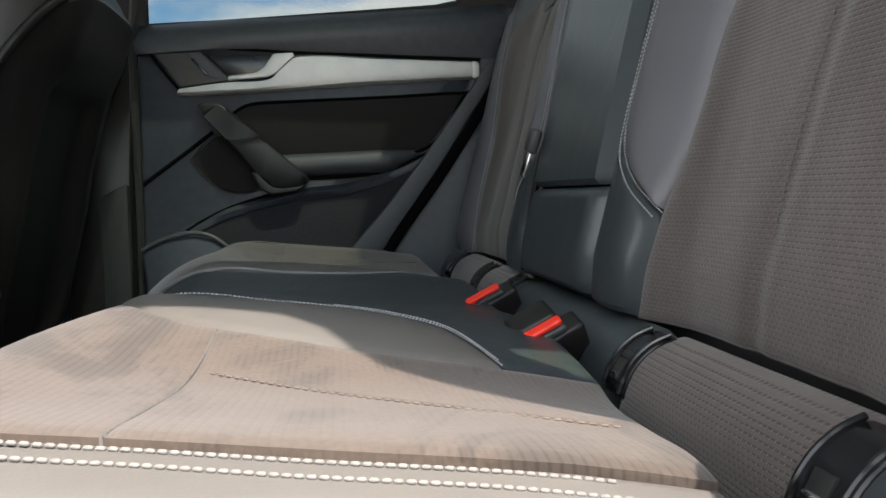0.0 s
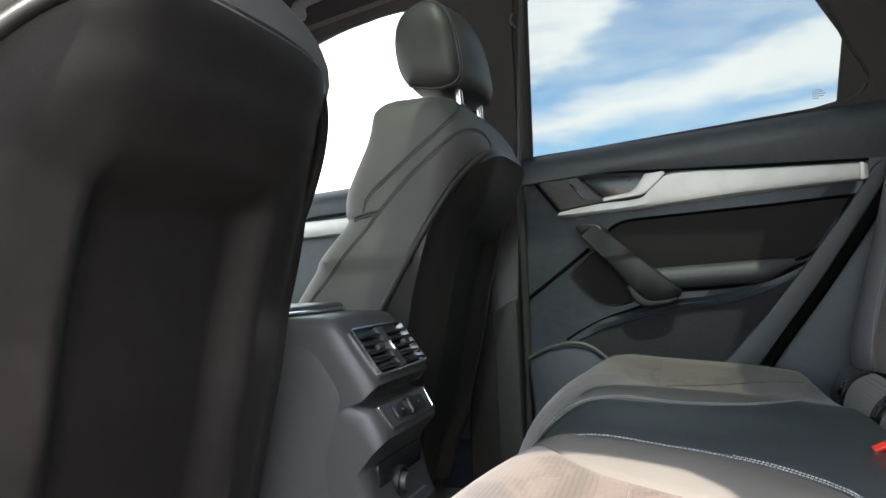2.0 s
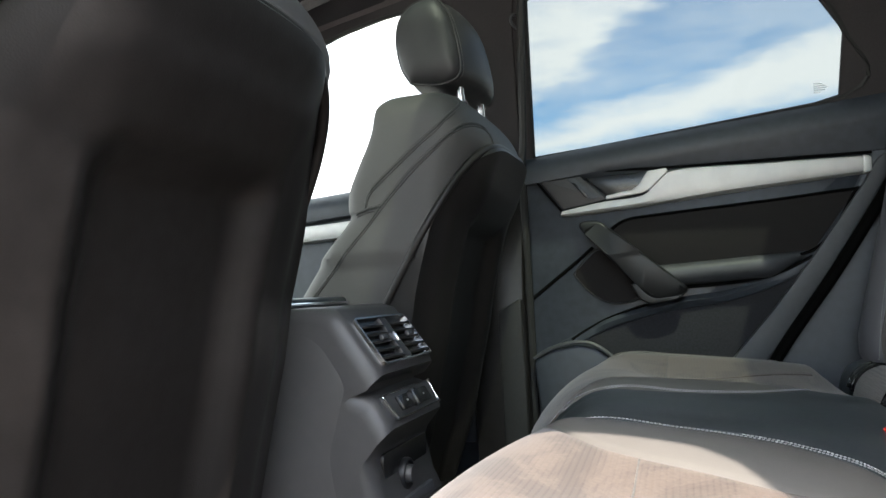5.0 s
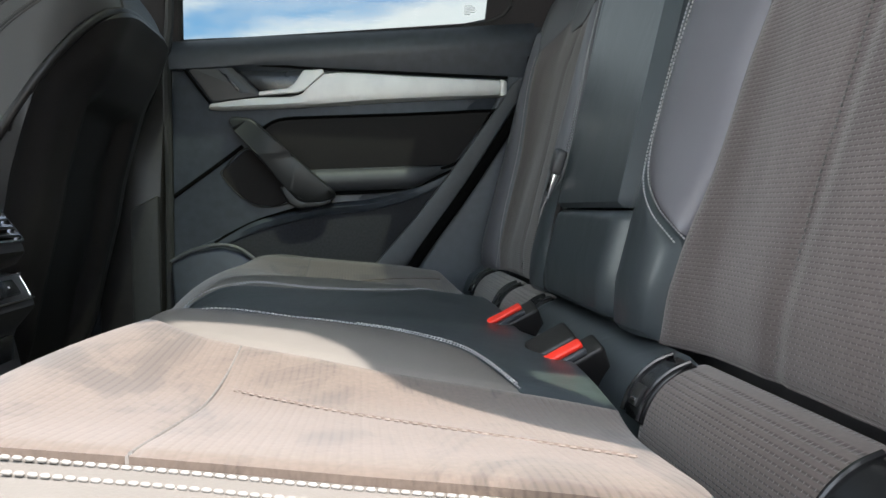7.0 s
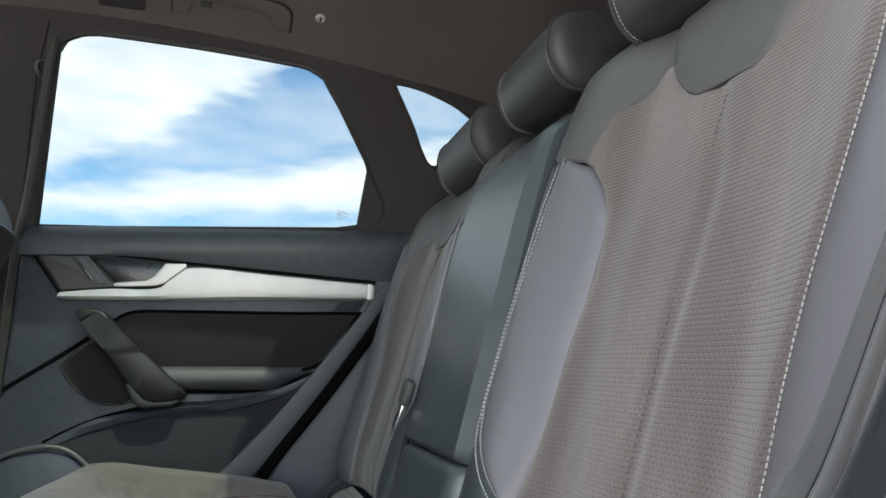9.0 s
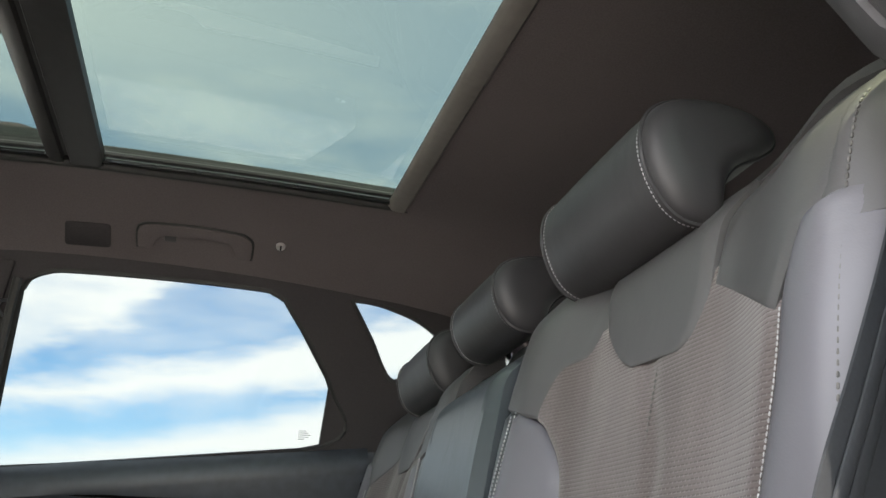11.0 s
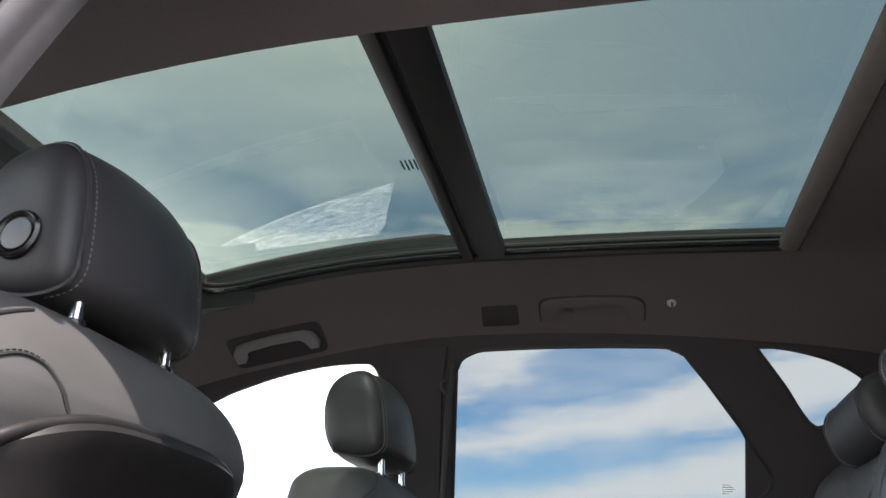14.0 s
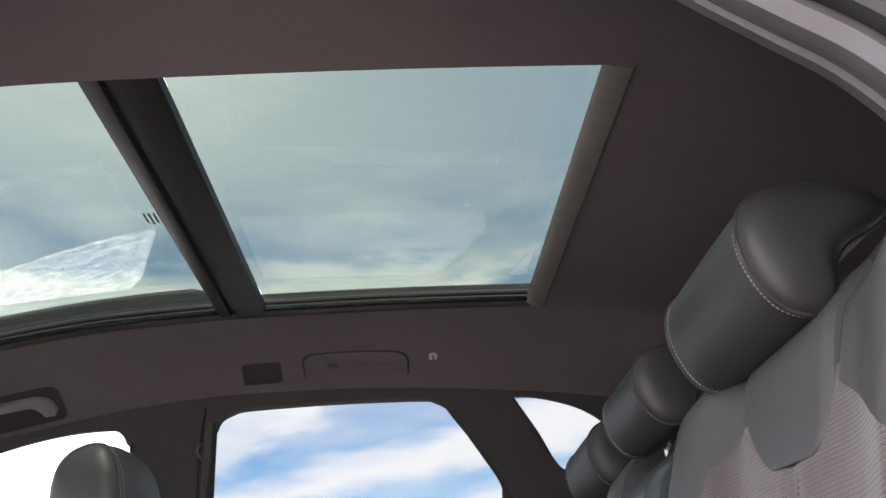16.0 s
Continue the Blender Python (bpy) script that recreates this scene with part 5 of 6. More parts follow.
    line = [cushion_at(x, side * s, 0.0006) for x, s in ((0.291, 0.377), (0.36, 0.416), (0.426, 0.456), (0.484, 0.486), (0.518, 0.497))]
    part("seam", stitches("seam", line, 0.0062, 0.0040, 0.0009, TANTHREAD), bench, "tan coarse stitching")
    part("seam_line", tube("seam_line", [p + Vector((0, side * -0.004, -0.0012)) for p in line], 0.0016, SUEDE, 6, 30), bench)
pad = [(0.076, 0.1125), (0.15, 0.1135), (0.22, 0.1225), (0.31, 0.1315), (0.37, 0.150), (0.413, 0.176), (0.455, 0.222), (0.475, 0.268), (0.492, 0.324), (0.53, 0.336), (0.562, 0.343)]
part("middle_pad", panel("middle_pad", [(x, -s) for x, s in pad], pad, cushion_at, LEATHER, 60, 44, 0.003, 0.010), bench, "black leather middle seat pad")
# front apron below the cushion
rings = []
for k in range(25):
    s = -0.685 + 1.37 * k / 24
    p = cushion_at(0.078, s, -0.008)
    rings.append([p, p + Vector((-0.012, 0, -0.02)), p + Vector((-0.012, 0, -0.07)), Vector((0.100, MID + s, 0.50)), Vector((0.115, MID + s, 0.40)), Vector((0.54, MID + s, 0.40)), Vector((0.545, MID + s, 0.60)), Vector((0.15, MID + s, 0.60))])
part("seat_base", loft("seat_base", rings, LEATHER), bench, "dark seat base and apron")


def buckle(y, pocket):
    """A belt buckle lying against the cushion's rear edge, its red button up."""
    t = thing("belt_buckle", "black seat belt buckle with a red release button", "seat belt buckle", (0.55, y, 0.66), "belt buckles")
    m = Matrix.Translation((0.547, y, 0.6725)) @ pose(0, 0, 0, 0, -27, 0) @ pose(0, 0, 0, 28, 0, 0)
    part("button", turned(box("button", (-0.0225, -0.006, -0.0015), (0.0225, 0.0045, 0.0045), RED, 0.0022, 3), m), t, "bright red release button")
    part("bezel", turned(box("bezel", (-0.0225, -0.0085, -0.009), (0.0235, 0.006, -0.002), GREYTRIM, 0.002), m), t, "grey bezel edge")
    part("sleeve", turned(box("sleeve", (-0.019, -0.0095, -0.060), (0.040, 0.016, -0.0095), SHELL, 0.004, 3), m), t, "black plastic sleeve")
    if pocket:
        part("pocket", turned(box("pocket", (-0.020, 0.010, -0.046), (0.024, 0.040, -0.001), SHELL, 0.005, 3), m), t, "black buckle pocket")
    return t


buckle(0.772, True)
buckle(1.022, False)

# ---- front seats ----
from mathutils.bvhtree import BVHTree


def front_seat(side, label, yc, dx, up, tall, half):
    """side -1: near seat, 1: far seat. w runs from the seat's middle towards the car's middle; dx slides it back,
    up raises its headrest, tall stretches it and half is half its width."""
    Y = lambda w: yc - side * w
    at = lambda x, w, z: Vector((x + dx, Y(w), z))
    t = thing("front_seat", label, "car seat", (-0.20, yc, 0.38), "front seats")
    W, Z0, RISE, POWER = 0.246, 0.904, 0.200, 3.47
    side_x = [(0.47, -0.215), (0.60, -0.170), (0.67, -0.154), (0.78, -0.126), (0.85, -0.113), (0.918, -0.094), (0.985, -0.075), (1.05, -0.058), (1.12, -0.03)]

    def edge_x(z):
        for (z0, x0), (z1, x1) in zip(side_x, side_x[1:]):
            if z <= z1:
                return x0 + (x1 - x0) * (z - z0) / (z1 - z0)
        return side_x[-1][1]

    def rim_z(w):
        return Z0 + RISE * math.sqrt(max(0.0, 1 - min(abs(w) / W, 1.0) ** POWER))

    def rim_x(z):
        return -0.004 - 0.60 * (Z0 + RISE - z)

    def shell_x(w, z):
        a = min(abs(w) / W, 1.0)
        mid = edge_x(z) + 0.047 + 0.004 * smooth_step(z, 0.95, 1.08)
        x = mid - (mid - edge_x(z)) * smooth_step(a, 0.42, 1.0) ** 1.15
        x -= 0.014 * smooth_step(0.200 - abs(w), 0.0, 0.065) * smooth_step(1.035 - z, 0.0, 0.075)
        x -= 0.030 * smooth_step(0.132 - abs(w), 0.0, 0.048) * smooth_step(0.982 - z, 0.0, 0.038)
        return x

    # the leather back: rings at heights; its rear meets the rim of the shell
    prof = [  # z, half width, rear x, front x
        (0.50, 0.215, -0.27, -0.52), (0.58, 0.228, -0.24, -0.475), (0.70, 0.238, -0.20, -0.405), (0.80, 0.242, -0.165, -0.345), (0.858, 0.242, -0.14, -0.307), (0.918, 0.242, -0.115, -0.262), (0.960, 0.242, -0.098, -0.226), (0.982, 0.242, -0.088, -0.207), (0.995, 0.2425, -0.08, -0.211), (1.028, 0.243, -0.05, -0.208),
        (1.065, 0.243, -0.03, -0.190), (1.104, 0.240, -0.010, -0.170), (1.128, 0.238, -0.014, -0.160), (1.150, 0.232, -0.024, -0.156), (1.170, 0.216, -0.038, -0.154), (1.187, 0.184, -0.056, -0.151), (1.199, 0.130, -0.080, -0.147), (1.204, 0.05, -0.104, -0.136)]
    N, M = 72, 96
    pts = [curve_at([Vector(p[:3]) for p in prof], k / N) for k in range(N + 1)]
    fx = [curve_at([(p[3], 0, 0) for p in prof], k / N).x for k in range(N + 1)]
    E = 0.55
    rings = []
    for (z, hw, rx), f in zip(pts, fx):
        back = 0.26 + 0.29 * smooth_step(z, 0.92, 1.03)
        f -= 0.038 * smooth_step(z, 0.70, 0.85) * (1 - smooth_step(z, 1.16, 1.225))
        if Z0 < z < Z0 + RISE - 0.002:
            wr = W * (1 - ((z - Z0) / RISE) ** 2) ** (1 / POWER)
            hw = max(hw, wr + 0.003)
            ratio = (1 - (wr / hw) ** (2 / E)) ** (back / 2)
            rx = f + 2 * (rim_x(z) - 0.003 - f) / (1 + ratio)
        elif z <= Z0:
            rx = rim_x(z) + 0.06
        ring = []
        for k in range(M):
            q = 2 * math.pi * k / M
            c, s = math.cos(q), math.sin(q)
            e = back if c > 0 else 0.42
            cc, sn = math.copysign(abs(c) ** e, c), math.copysign(abs(s) ** E, s)
            x = (rx + f) / 2 + cc * (rx - f) / 2
            w = hw * sn
            if c < 0:
                x -= 0.012 * abs(sn) ** 3
            inside = smooth_step(rim_z(w) - z, -0.001, 0.014)
            x += (min(x, shell_x(w, z) - 0.007) - x) * inside
            ring.append(at(x, w, z))
        rings.append(ring)
    part("backrest", loft("backrest", rings, SEATHIDE), t, "black leather backrest with stitched shoulders")
    skin = BVHTree.FromPolygons([p for r in rings for p in r], [(j * M + k, j * M + (k + 1) % M, (j + 1) * M + (k + 1) % M, (j + 1) * M + k) for j in range(N) for k in range(M)])

    # hard shell on the rear: a pressed field, side walls that wrap forward, and a rolled rim
    ws = [W * math.sin(math.pi * (i / 76 - 0.5)) for i in range(77)]
    nz, walls = 66, 4
    foot = 0.590 if side < 0 else 0.47
    rows = []
    for j in range(nz + 1):
        v = j / nz
        row = []
        for i, w in enumerate(ws):
            z = foot + (rim_z(w) - foot) * v
            shrink = 1 - 0.10 * smooth_step(0.62 - z, 0.0, 0.15)
            x = shell_x(w, z)
            x -= 0.012 * smooth_step(v, 0.975, 1.0) ** 2
            if i in (0, len(ws) - 1):
                wall = [at(x + (min(x, rim_x(z)) - x) * k / walls, w * shrink, z) for k in range(walls, 0, -1)]
                row = (wall + [at(x, w * shrink, z)]) if i == 0 else row + [at(x, w * shrink, z)] + wall[::-1]
            else:
                row.append(at(x, w * shrink, z))
        rows.append(row)
    n = len(rows[0])
    verts = [p for r in rows for p in r]
    faces = [(j * n + i, j * n + i + 1, (j + 1) * n + i + 1, (j + 1) * n + i) for j in range(nz) for i in range(n - 1)]
    base = len(verts)
    verts += [p + Vector((-0.008, 0.025 * (yc - p.y), 0)) for p in verts]
    faces += [(base + a, base + d, base + c, base + b) for a, b, c, d in faces[:]]
    for j in range(nz):
        for i in (0, n - 1):
            faces.append((j * n + i, (j + 1) * n + i, base + (j + 1) * n + i, base + j * n + i))
    for i in range(n - 1):
        for j in (0, nz):
            faces.append((j * n + i, j * n + i + 1, base + j * n + i + 1, base + j * n + i))
    shell = part("back_shell", mesh("back_shell", verts, faces, SHELL), t, "black moulded plastic back shell")
    rim = []
    for k in range(9):
        z = 0.70 + (Z0 - 0.70) * k / 9
        rim.append((rim_x(z), -W, z))
    for k in range(61):
        w = W * math.sin(math.pi * (k / 60 - 0.5))
        z = rim_z(w)
        rim.append((rim_x(z) if abs(w) > 0.2 else max(rim_x(z), shell_x(w, z) - 0.016), w, z))
    for k in range(8, -1, -1):
        z = 0.70 + (Z0 - 0.70) * k / 9
        rim.append((rim_x(z), W, z))
    part("rim", tube("rim", [at(x, w, z - 0.002) for x, w, z in rim], 0.0065, SHELL, 10, 150), shell, "rolled plastic rim")

    # seams hug the leather
    def hugging(points, lift=0.0004, count=60):
        out = []
        for k in range(count + 1):
            p = curve_at([Vector(q) for q in points], k / count)
            near, normal = skin.find_nearest(p)[:2]
            out.append(near + normal * (lift if normal.dot(near - Vector((-0.13 + dx, yc, near.z))) > 0 else -lift))
        return out
    for points in SEAMS[side]:
        line = hugging(points)
        part("seam", tube("seam", line, 0.0017, RUBBER, 6, 90), t, "dark sunk seam")
        for off in ((0.0035,) if side < 0 else (0.0032, -0.0032)):
            row = hugging([Vector(q) + Vector((0, 0, off)) for q in points], 0.0002)
            part("piping" if side > 0 else "stitching", tube("piping", row, 0.0016, SEATHIDE, 6, 90) if side > 0 else stitches("stitching", row, 0.0052, 0.0036, 0.0008, BROWNTHREAD), t)

    # seat cushion block with a tidy front
    rings = []
    for k in range(14):
        f = k / 13
        x = -0.22 - 0.46 * f
        h = 0.60 + 0.03 * f - 0.05 * smooth_step(f, 0.85, 1.0)
        rings.append([at(x, w, z) for w, z in ((-0.24, 0.46), (-0.265, 0.54), (-0.25, h + 0.02), (-0.20, h + 0.03), (-0.14, h), (0.14, h), (0.20, h + 0.03), (0.25, h + 0.02), (0.265, 0.54), (0.24, 0.46))])
    part("seat_cushion", loft("seat_cushion", rings, SEATHIDE), t, "black leather cushion")
    part("seat_frame", box("seat_frame", (-0.62 + dx, yc - 0.20, 0.36), (-0.22 + dx, yc + 0.20, 0.47), PLASTIC, 0.02), t, "black seat frame on rails")

    # headrest: a wide pad with a domed end on either side, a corded seam round each end
    sec = [(-0.146, 1.218), (-0.162, 1.25), (-0.168, 1.30), (-0.160, 1.337), (-0.139, 1.358), (-0.110, 1.365), (-0.082, 1.357), (-0.060, 1.330), (-0.048, 1.295), (-0.040, 1.250), (-0.042, 1.226), (-0.060, 1.214), (-0.10, 1.210)]
    cx, cz = -0.106, 1.290
    ring = [Vector((a, b, 0)) for a, b in sec]
    dense = [curve_at(ring + ring[:1], k / 48) for k in range(48)]

    def head_ring(e, grow=1.0):
        """Section at e, 0 in the middle and 1 at the outermost end."""
        body = 1.06 - 0.17 * min(e, 0.80) ** 2.4
        cap = math.sqrt(max(0.0, 1 - max(0.0, (e - 0.80) / 0.20) ** 2.2))
        k = body * (0.30 + 0.70 * cap) * grow
        back = 1.04 - 0.38 * min(e, 0.80) ** 2
        return [(cx + (p.x - cx) * k * (back if p.x > cx else 1.12), cz + up + (p.y - cz) * k * tall - 0.006 * e ** 2) for p in dense]

    rings = []
    for k in range(57):
        u = math.sin(math.pi * (k / 56 - 0.5))
        rings.append([at(x, half * u, z) for x, z in head_ring(abs(u))])
    h = part("headrest", loft("headrest", rings, SHADED_HEAD), t, "rounded black leather headrest")
    for sgn in (-1, 1):
        part("piping", tube("piping", [at(x, sgn * half * 0.815, z) for x, z in head_ring(0.815, 1.006)] + [at(*(lambda q: (q[0], sgn * half * 0.815, q[1]))(head_ring(0.815, 1.006)[0]))], 0.0026, SHADED_HEAD, 6, 90), h, "leather cord along the end seam")
        part("stitching", stitches("stitching", [at(x, sgn * half * 0.745, z) for x, z in head_ring(0.745, 1.003)[4:44]], 0.0060, 0.0040, 0.0009, DARKTHREAD), h, "grey stitching")
    for w in (-0.07, 0.07):
        part("post", tube("post", [at(-0.072, w, 1.26), at(-0.070, w, 1.22), at(-0.066, w, 1.15)], 0.0062, CHROME, 10, 8), h, "polished steel post")
        part("collar", tube("collar", [at(-0.0685, w, 1.180), at(-0.069, w, 1.190), at(-0.069, w, 1.194)], 0.0105, GLOSSY, 14, 4), h, "black post collar")
    hub = at(-0.104, -half * 0.99, 1.254 + up)
    btn = [hub + Vector((0.023 * math.cos(q), 0, 0.023 * math.sin(q))) for q in [2 * math.pi * k / 24 for k in range(24)]]
    part("release_button", loft("release_button", [[p + (hub - p) * a + Vector((0, side * b, 0)) for p in btn] for a, b in ((0, -0.02), (0, 0.003), (0.10, 0.0055), (0.24, 0.0035), (0.30, 0.0), (0.36, 0.003), (0.8, 0.0035))], GLOSSY), h, "round black release button")
    return t


SEAMS = {-1: [[(-0.011, 0.470, 1.101), (-0.014, 0.456, 1.120), (-0.020, 0.441, 1.131), (-0.023, 0.419, 1.132), (-0.024, 0.392, 1.119), (-0.034, 0.370, 1.098), (-0.052, 0.357, 1.080), (-0.080, 0.349, 1.058)],
              [(-0.100, 0.349, 1.088), (-0.073, 0.351, 1.108), (-0.047, 0.358, 1.124), (-0.038, 0.381, 1.144), (-0.039, 0.412, 1.162), (-0.045, 0.450, 1.182)]],
         1: [[(-0.035, 1.30, 1.198), (-0.014, 1.243, 1.162), (-0.029, 1.184, 1.122), (-0.069, 1.177, 1.090), (-0.112, 1.175, 1.056), (-0.150, 1.175, 1.026), (-0.162, 1.175, 1.010), (-0.166, 1.175, 0.994)],
             [(0.012, 1.330, 1.095), (0.013, 1.322, 1.116), (0.009, 1.298, 1.128), (0.004, 1.247, 1.126), (-0.007, 1.203, 1.113), (-0.041, 1.180, 1.082), (-0.082, 1.176, 1.048), (-0.138, 1.176, 0.994), (-0.182, 1.176, 0.945), (-0.230, 1.176, 0.895), (-0.290, 1.176, 0.832)],
             [(-0.185, 1.178, 0.985), (-0.165, 1.176, 0.990), (-0.138, 1.176, 0.994)]]}
front_seat(-1, "black leather front seat with sunlit shoulder", 0.590, 0.0, 0.002, 1.03, 0.122)
front_seat(1, "black leather front seat beside the pillar", 1.420, 0.028, 0.016, 1.05, 0.137)

# ---- centre console ----
con = thing("centre_console", "black centre console end with air vents and socket", "centre console", (-0.15, MID, 0.36))
prof = [(-0.62, 0.835), (-0.20, 0.838), (-0.135, 0.8385), (-0.105, 0.838), (-0.088, 0.832), (-0.078, 0.820), (-0.036, 0.760), (-0.034, 0.752), (-0.056, 0.744), (-0.066, 0.736), (-0.062, 0.728), (-0.044, 0.722), (-0.026, 0.694), (-0.024, 0.686), (-0.046, 0.660), (-0.050, 0.648), (-0.040, 0.600), (-0.028, 0.575), (-0.050, 0.50), (-0.060, 0.40), (-0.62, 0.40)]
rings = []
for s, k in ((-0.104, 0.018), (-0.1025, 0.012), (-0.099, 0.006), (-0.094, 0.002), (-0.087, 0.0), (0.0, 0.0), (0.087, 0.0), (0.094, 0.002), (0.099, 0.006), (0.1025, 0.012), (0.104, 0.018)):
    rings.append([Vector((x - k * (1 if x > -0.6 else 0), MID + s, z - k * (1 if z > 0.5 else 0))) for x, z in prof])
part("body", loft("body", rings, PLASTIC), con, "black grained plastic body")
for side in (-1, 1):
    sidep = [(-0.60, 0.80), (-0.170, 0.806), (-0.130, 0.806), (-0.108, 0.79), (-0.085, 0.755), (-0.078, 0.738), (-0.090, 0.70), (-0.104, 0.655), (-0.098, 0.61), (-0.085, 0.57), (-0.066, 0.53), (-0.062, 0.42), (-0.60, 0.42)]
    part("side_cover", prism("side_cover", rounded(sidep, 0.012), lambda x, z, out, side=side: Vector((x, MID + side * (0.1045 + out), z)), 0.02, PLASTIC, 0.0035), con, "black side cover")
part("lid", box("lid", (-0.60, MID - 0.095, 0.834), (-0.165, MID + 0.095, 0.852), LEATHER, 0.008, 3), con, "black leather armrest lid")
part("lid_edge", tube("lid_edge", [(-0.168, MID - 0.10, 0.842), (-0.160, MID, 0.842), (-0.168, MID + 0.10, 0.842)], 0.0032, CHROME, 8), con, "bright edge")
ax = Vector((0.042, 0, -0.058)).normalized()
nz_ = Vector((0.058, 0, 0.042)).normalized()
vf = Matrix(((ax.x, 0, nz_.x, -0.0565), (0, 1, 0, MID), (ax.z, 0, nz_.z, 0.790), (0, 0, 0, 1)))


def on_vent(a, b, out):
    return vf @ Vector((a, b, out))


vent = part("vent", plate("vent", rounded([(-0.036, -0.085), (0.036, -0.085), (0.036, 0.085), (-0.036, 0.085)], 0.006), [rounded([(-0.0335, -0.0825), (0.0335, -0.0825), (0.0335, 0.0825), (-0.0335, 0.0825)], 0.005)], lambda a, b, o: on_vent(a, b, o + 0.006), 0.008, CHROME), con, "silver vent frame")
part("vent_well", prism("vent_well", [(-0.0338, -0.0828), (0.0338, -0.0828), (0.0338, 0.0828), (-0.0338, 0.0828)], lambda a, b, o: on_vent(a, b, o + 0.0012), 0.004, GLOSSY, 0), vent, "dark vent well")
part("vent_bar", prism("vent_bar", [(-0.032, -0.011), (0.032, -0.011), (0.032, 0.011), (-0.032, 0.011)], lambda a, b, o: on_vent(a, b, o + 0.0055), 0.006, PLASTIC, 0.001), vent)
part("thumb_wheel", turned(box("thumb_wheel", (-0.008, -0.0025, 0.002), (0.008, 0.0025, 0.009), CHROME, 0.003), vf), vent, "bright thumb wheel")
for lo_s, hi_s in ((-0.078, -0.013), (0.013, 0.078)):
    for k in range(5):
        a = -0.024 + 0.012 * k
        part("slat", turned(box("slat", (-0.0012, lo_s, -0.001), (0.0012, hi_s, 0.009), SHELL, 0.0006, 1), vf @ Matrix.Translation((a, 0, 0)) @ pose(0, 0, 0, 0, 38, 0)), vent)
    part("vane_tab", turned(box("vane_tab", (-0.004, (lo_s + hi_s) / 2 - 0.010, 0.006), (0.004, (lo_s + hi_s) / 2 + 0.010, 0.012), PLASTIC, 0.002), vf), vent, "small black vane tab")
ax2 = Vector((0.018, 0, -0.028)).normalized()
nz2 = Vector((0.028, 0, 0.018)).normalized()
sf = Matrix(((ax2.x, 0, nz2.x, -0.035), (0, 1, 0, MID), (ax2.z, 0, nz2.z, 0.708), (0, 0, 0, 1)))
pan = part("switch_panel", prism("switch_panel", rounded([(-0.017, -0.084), (0.017, -0.076), (0.017, 0.076), (-0.017, 0.084)], 0.006), lambda a, b, o: sf @ Vector((a, b, o + 0.004)), 0.008, PLASTIC, 0.001), con, "black switch panel")
part("panel_rim", tube("panel_rim", [sf @ Vector((a, b, 0.0045)) for a, b in rounded([(-0.017, -0.084), (0.017, -0.076), (0.017, 0.076), (-0.017, 0.084)], 0.006)] + [sf @ Vector((-0.017, -0.080, 0.0045))], 0.0014, CHROME, 6, 80), pan, "thin chrome rim")
for b in (-0.030, 0.030):
    part("button", turned(box("button", (-0.010, b - 0.022, 0.003), (0.010, b + 0.022, 0.009), GLOSSY, 0.002), sf), pan)
    part("mark", turned(box("mark", (-0.0012, b - 0.0015, 0.0085), (0.0012, b + 0.0015, 0.0094), PRINT, 0), sf), pan, "small pale mark")
part("rocker", turned(box("rocker", (-0.012, -0.008, 0.003), (0.012, 0.008, 0.013), GLOSSY, 0.003), sf), pan)
part("socket_well", prism("socket_well", rounded([(0.585, -0.070), (0.585, 0.070), (0.652, 0.080), (0.652, -0.080)], 0.010), lambda z, s, o: Vector((-0.0445 + o, MID + s, z)), 0.004, GLOSSY, 0.001), con, "dark socket recess")
sock = part("socket", loft("socket", [[Vector((-0.045 + dx, MID - 0.012 + r * math.cos(q), 0.614 + r * math.sin(q))) for q in [2 * math.pi * k / 24 for k in range(24)]] for dx, r in ((0, 0.021), (0.006, 0.021), (0.008, 0.0195), (0.008, 0.0175), (0.002, 0.0165))], HANDLE), con, "round black socket")
part("plug", loft("plug", [[Vector((-0.045 + dx, MID - 0.012 + r * math.cos(q), 0.614 + r * math.sin(q))) for q in [2 * math.pi * k / 20 for k in range(20)]] for dx, r in ((0.001, 0.012), (0.012, 0.012), (0.014, 0.0105), (0.014, 0.006))], PLASTIC), sock, "black socket cover")
part("tray", prism("tray", rounded([(0.572, -0.062), (0.572, 0.062), (0.590, 0.062), (0.590, -0.062)], 0.006), lambda z, s, o: Vector((-0.030 + o, MID + s, z)), 0.015, GREYTRIM, 0.003), con)

# ---- roof fittings ----
def liner_point(x, y, down=0.0):
    s = abs(y - MID)
    z = roof_z(x, s)
    slope = 0.156 * max(s - 0.36, 0) / 0.28 ** 2
    nrm = Vector((0, -slope if y > MID else slope, -1)).normalized()
    return Vector((x, y, z)) + nrm * down


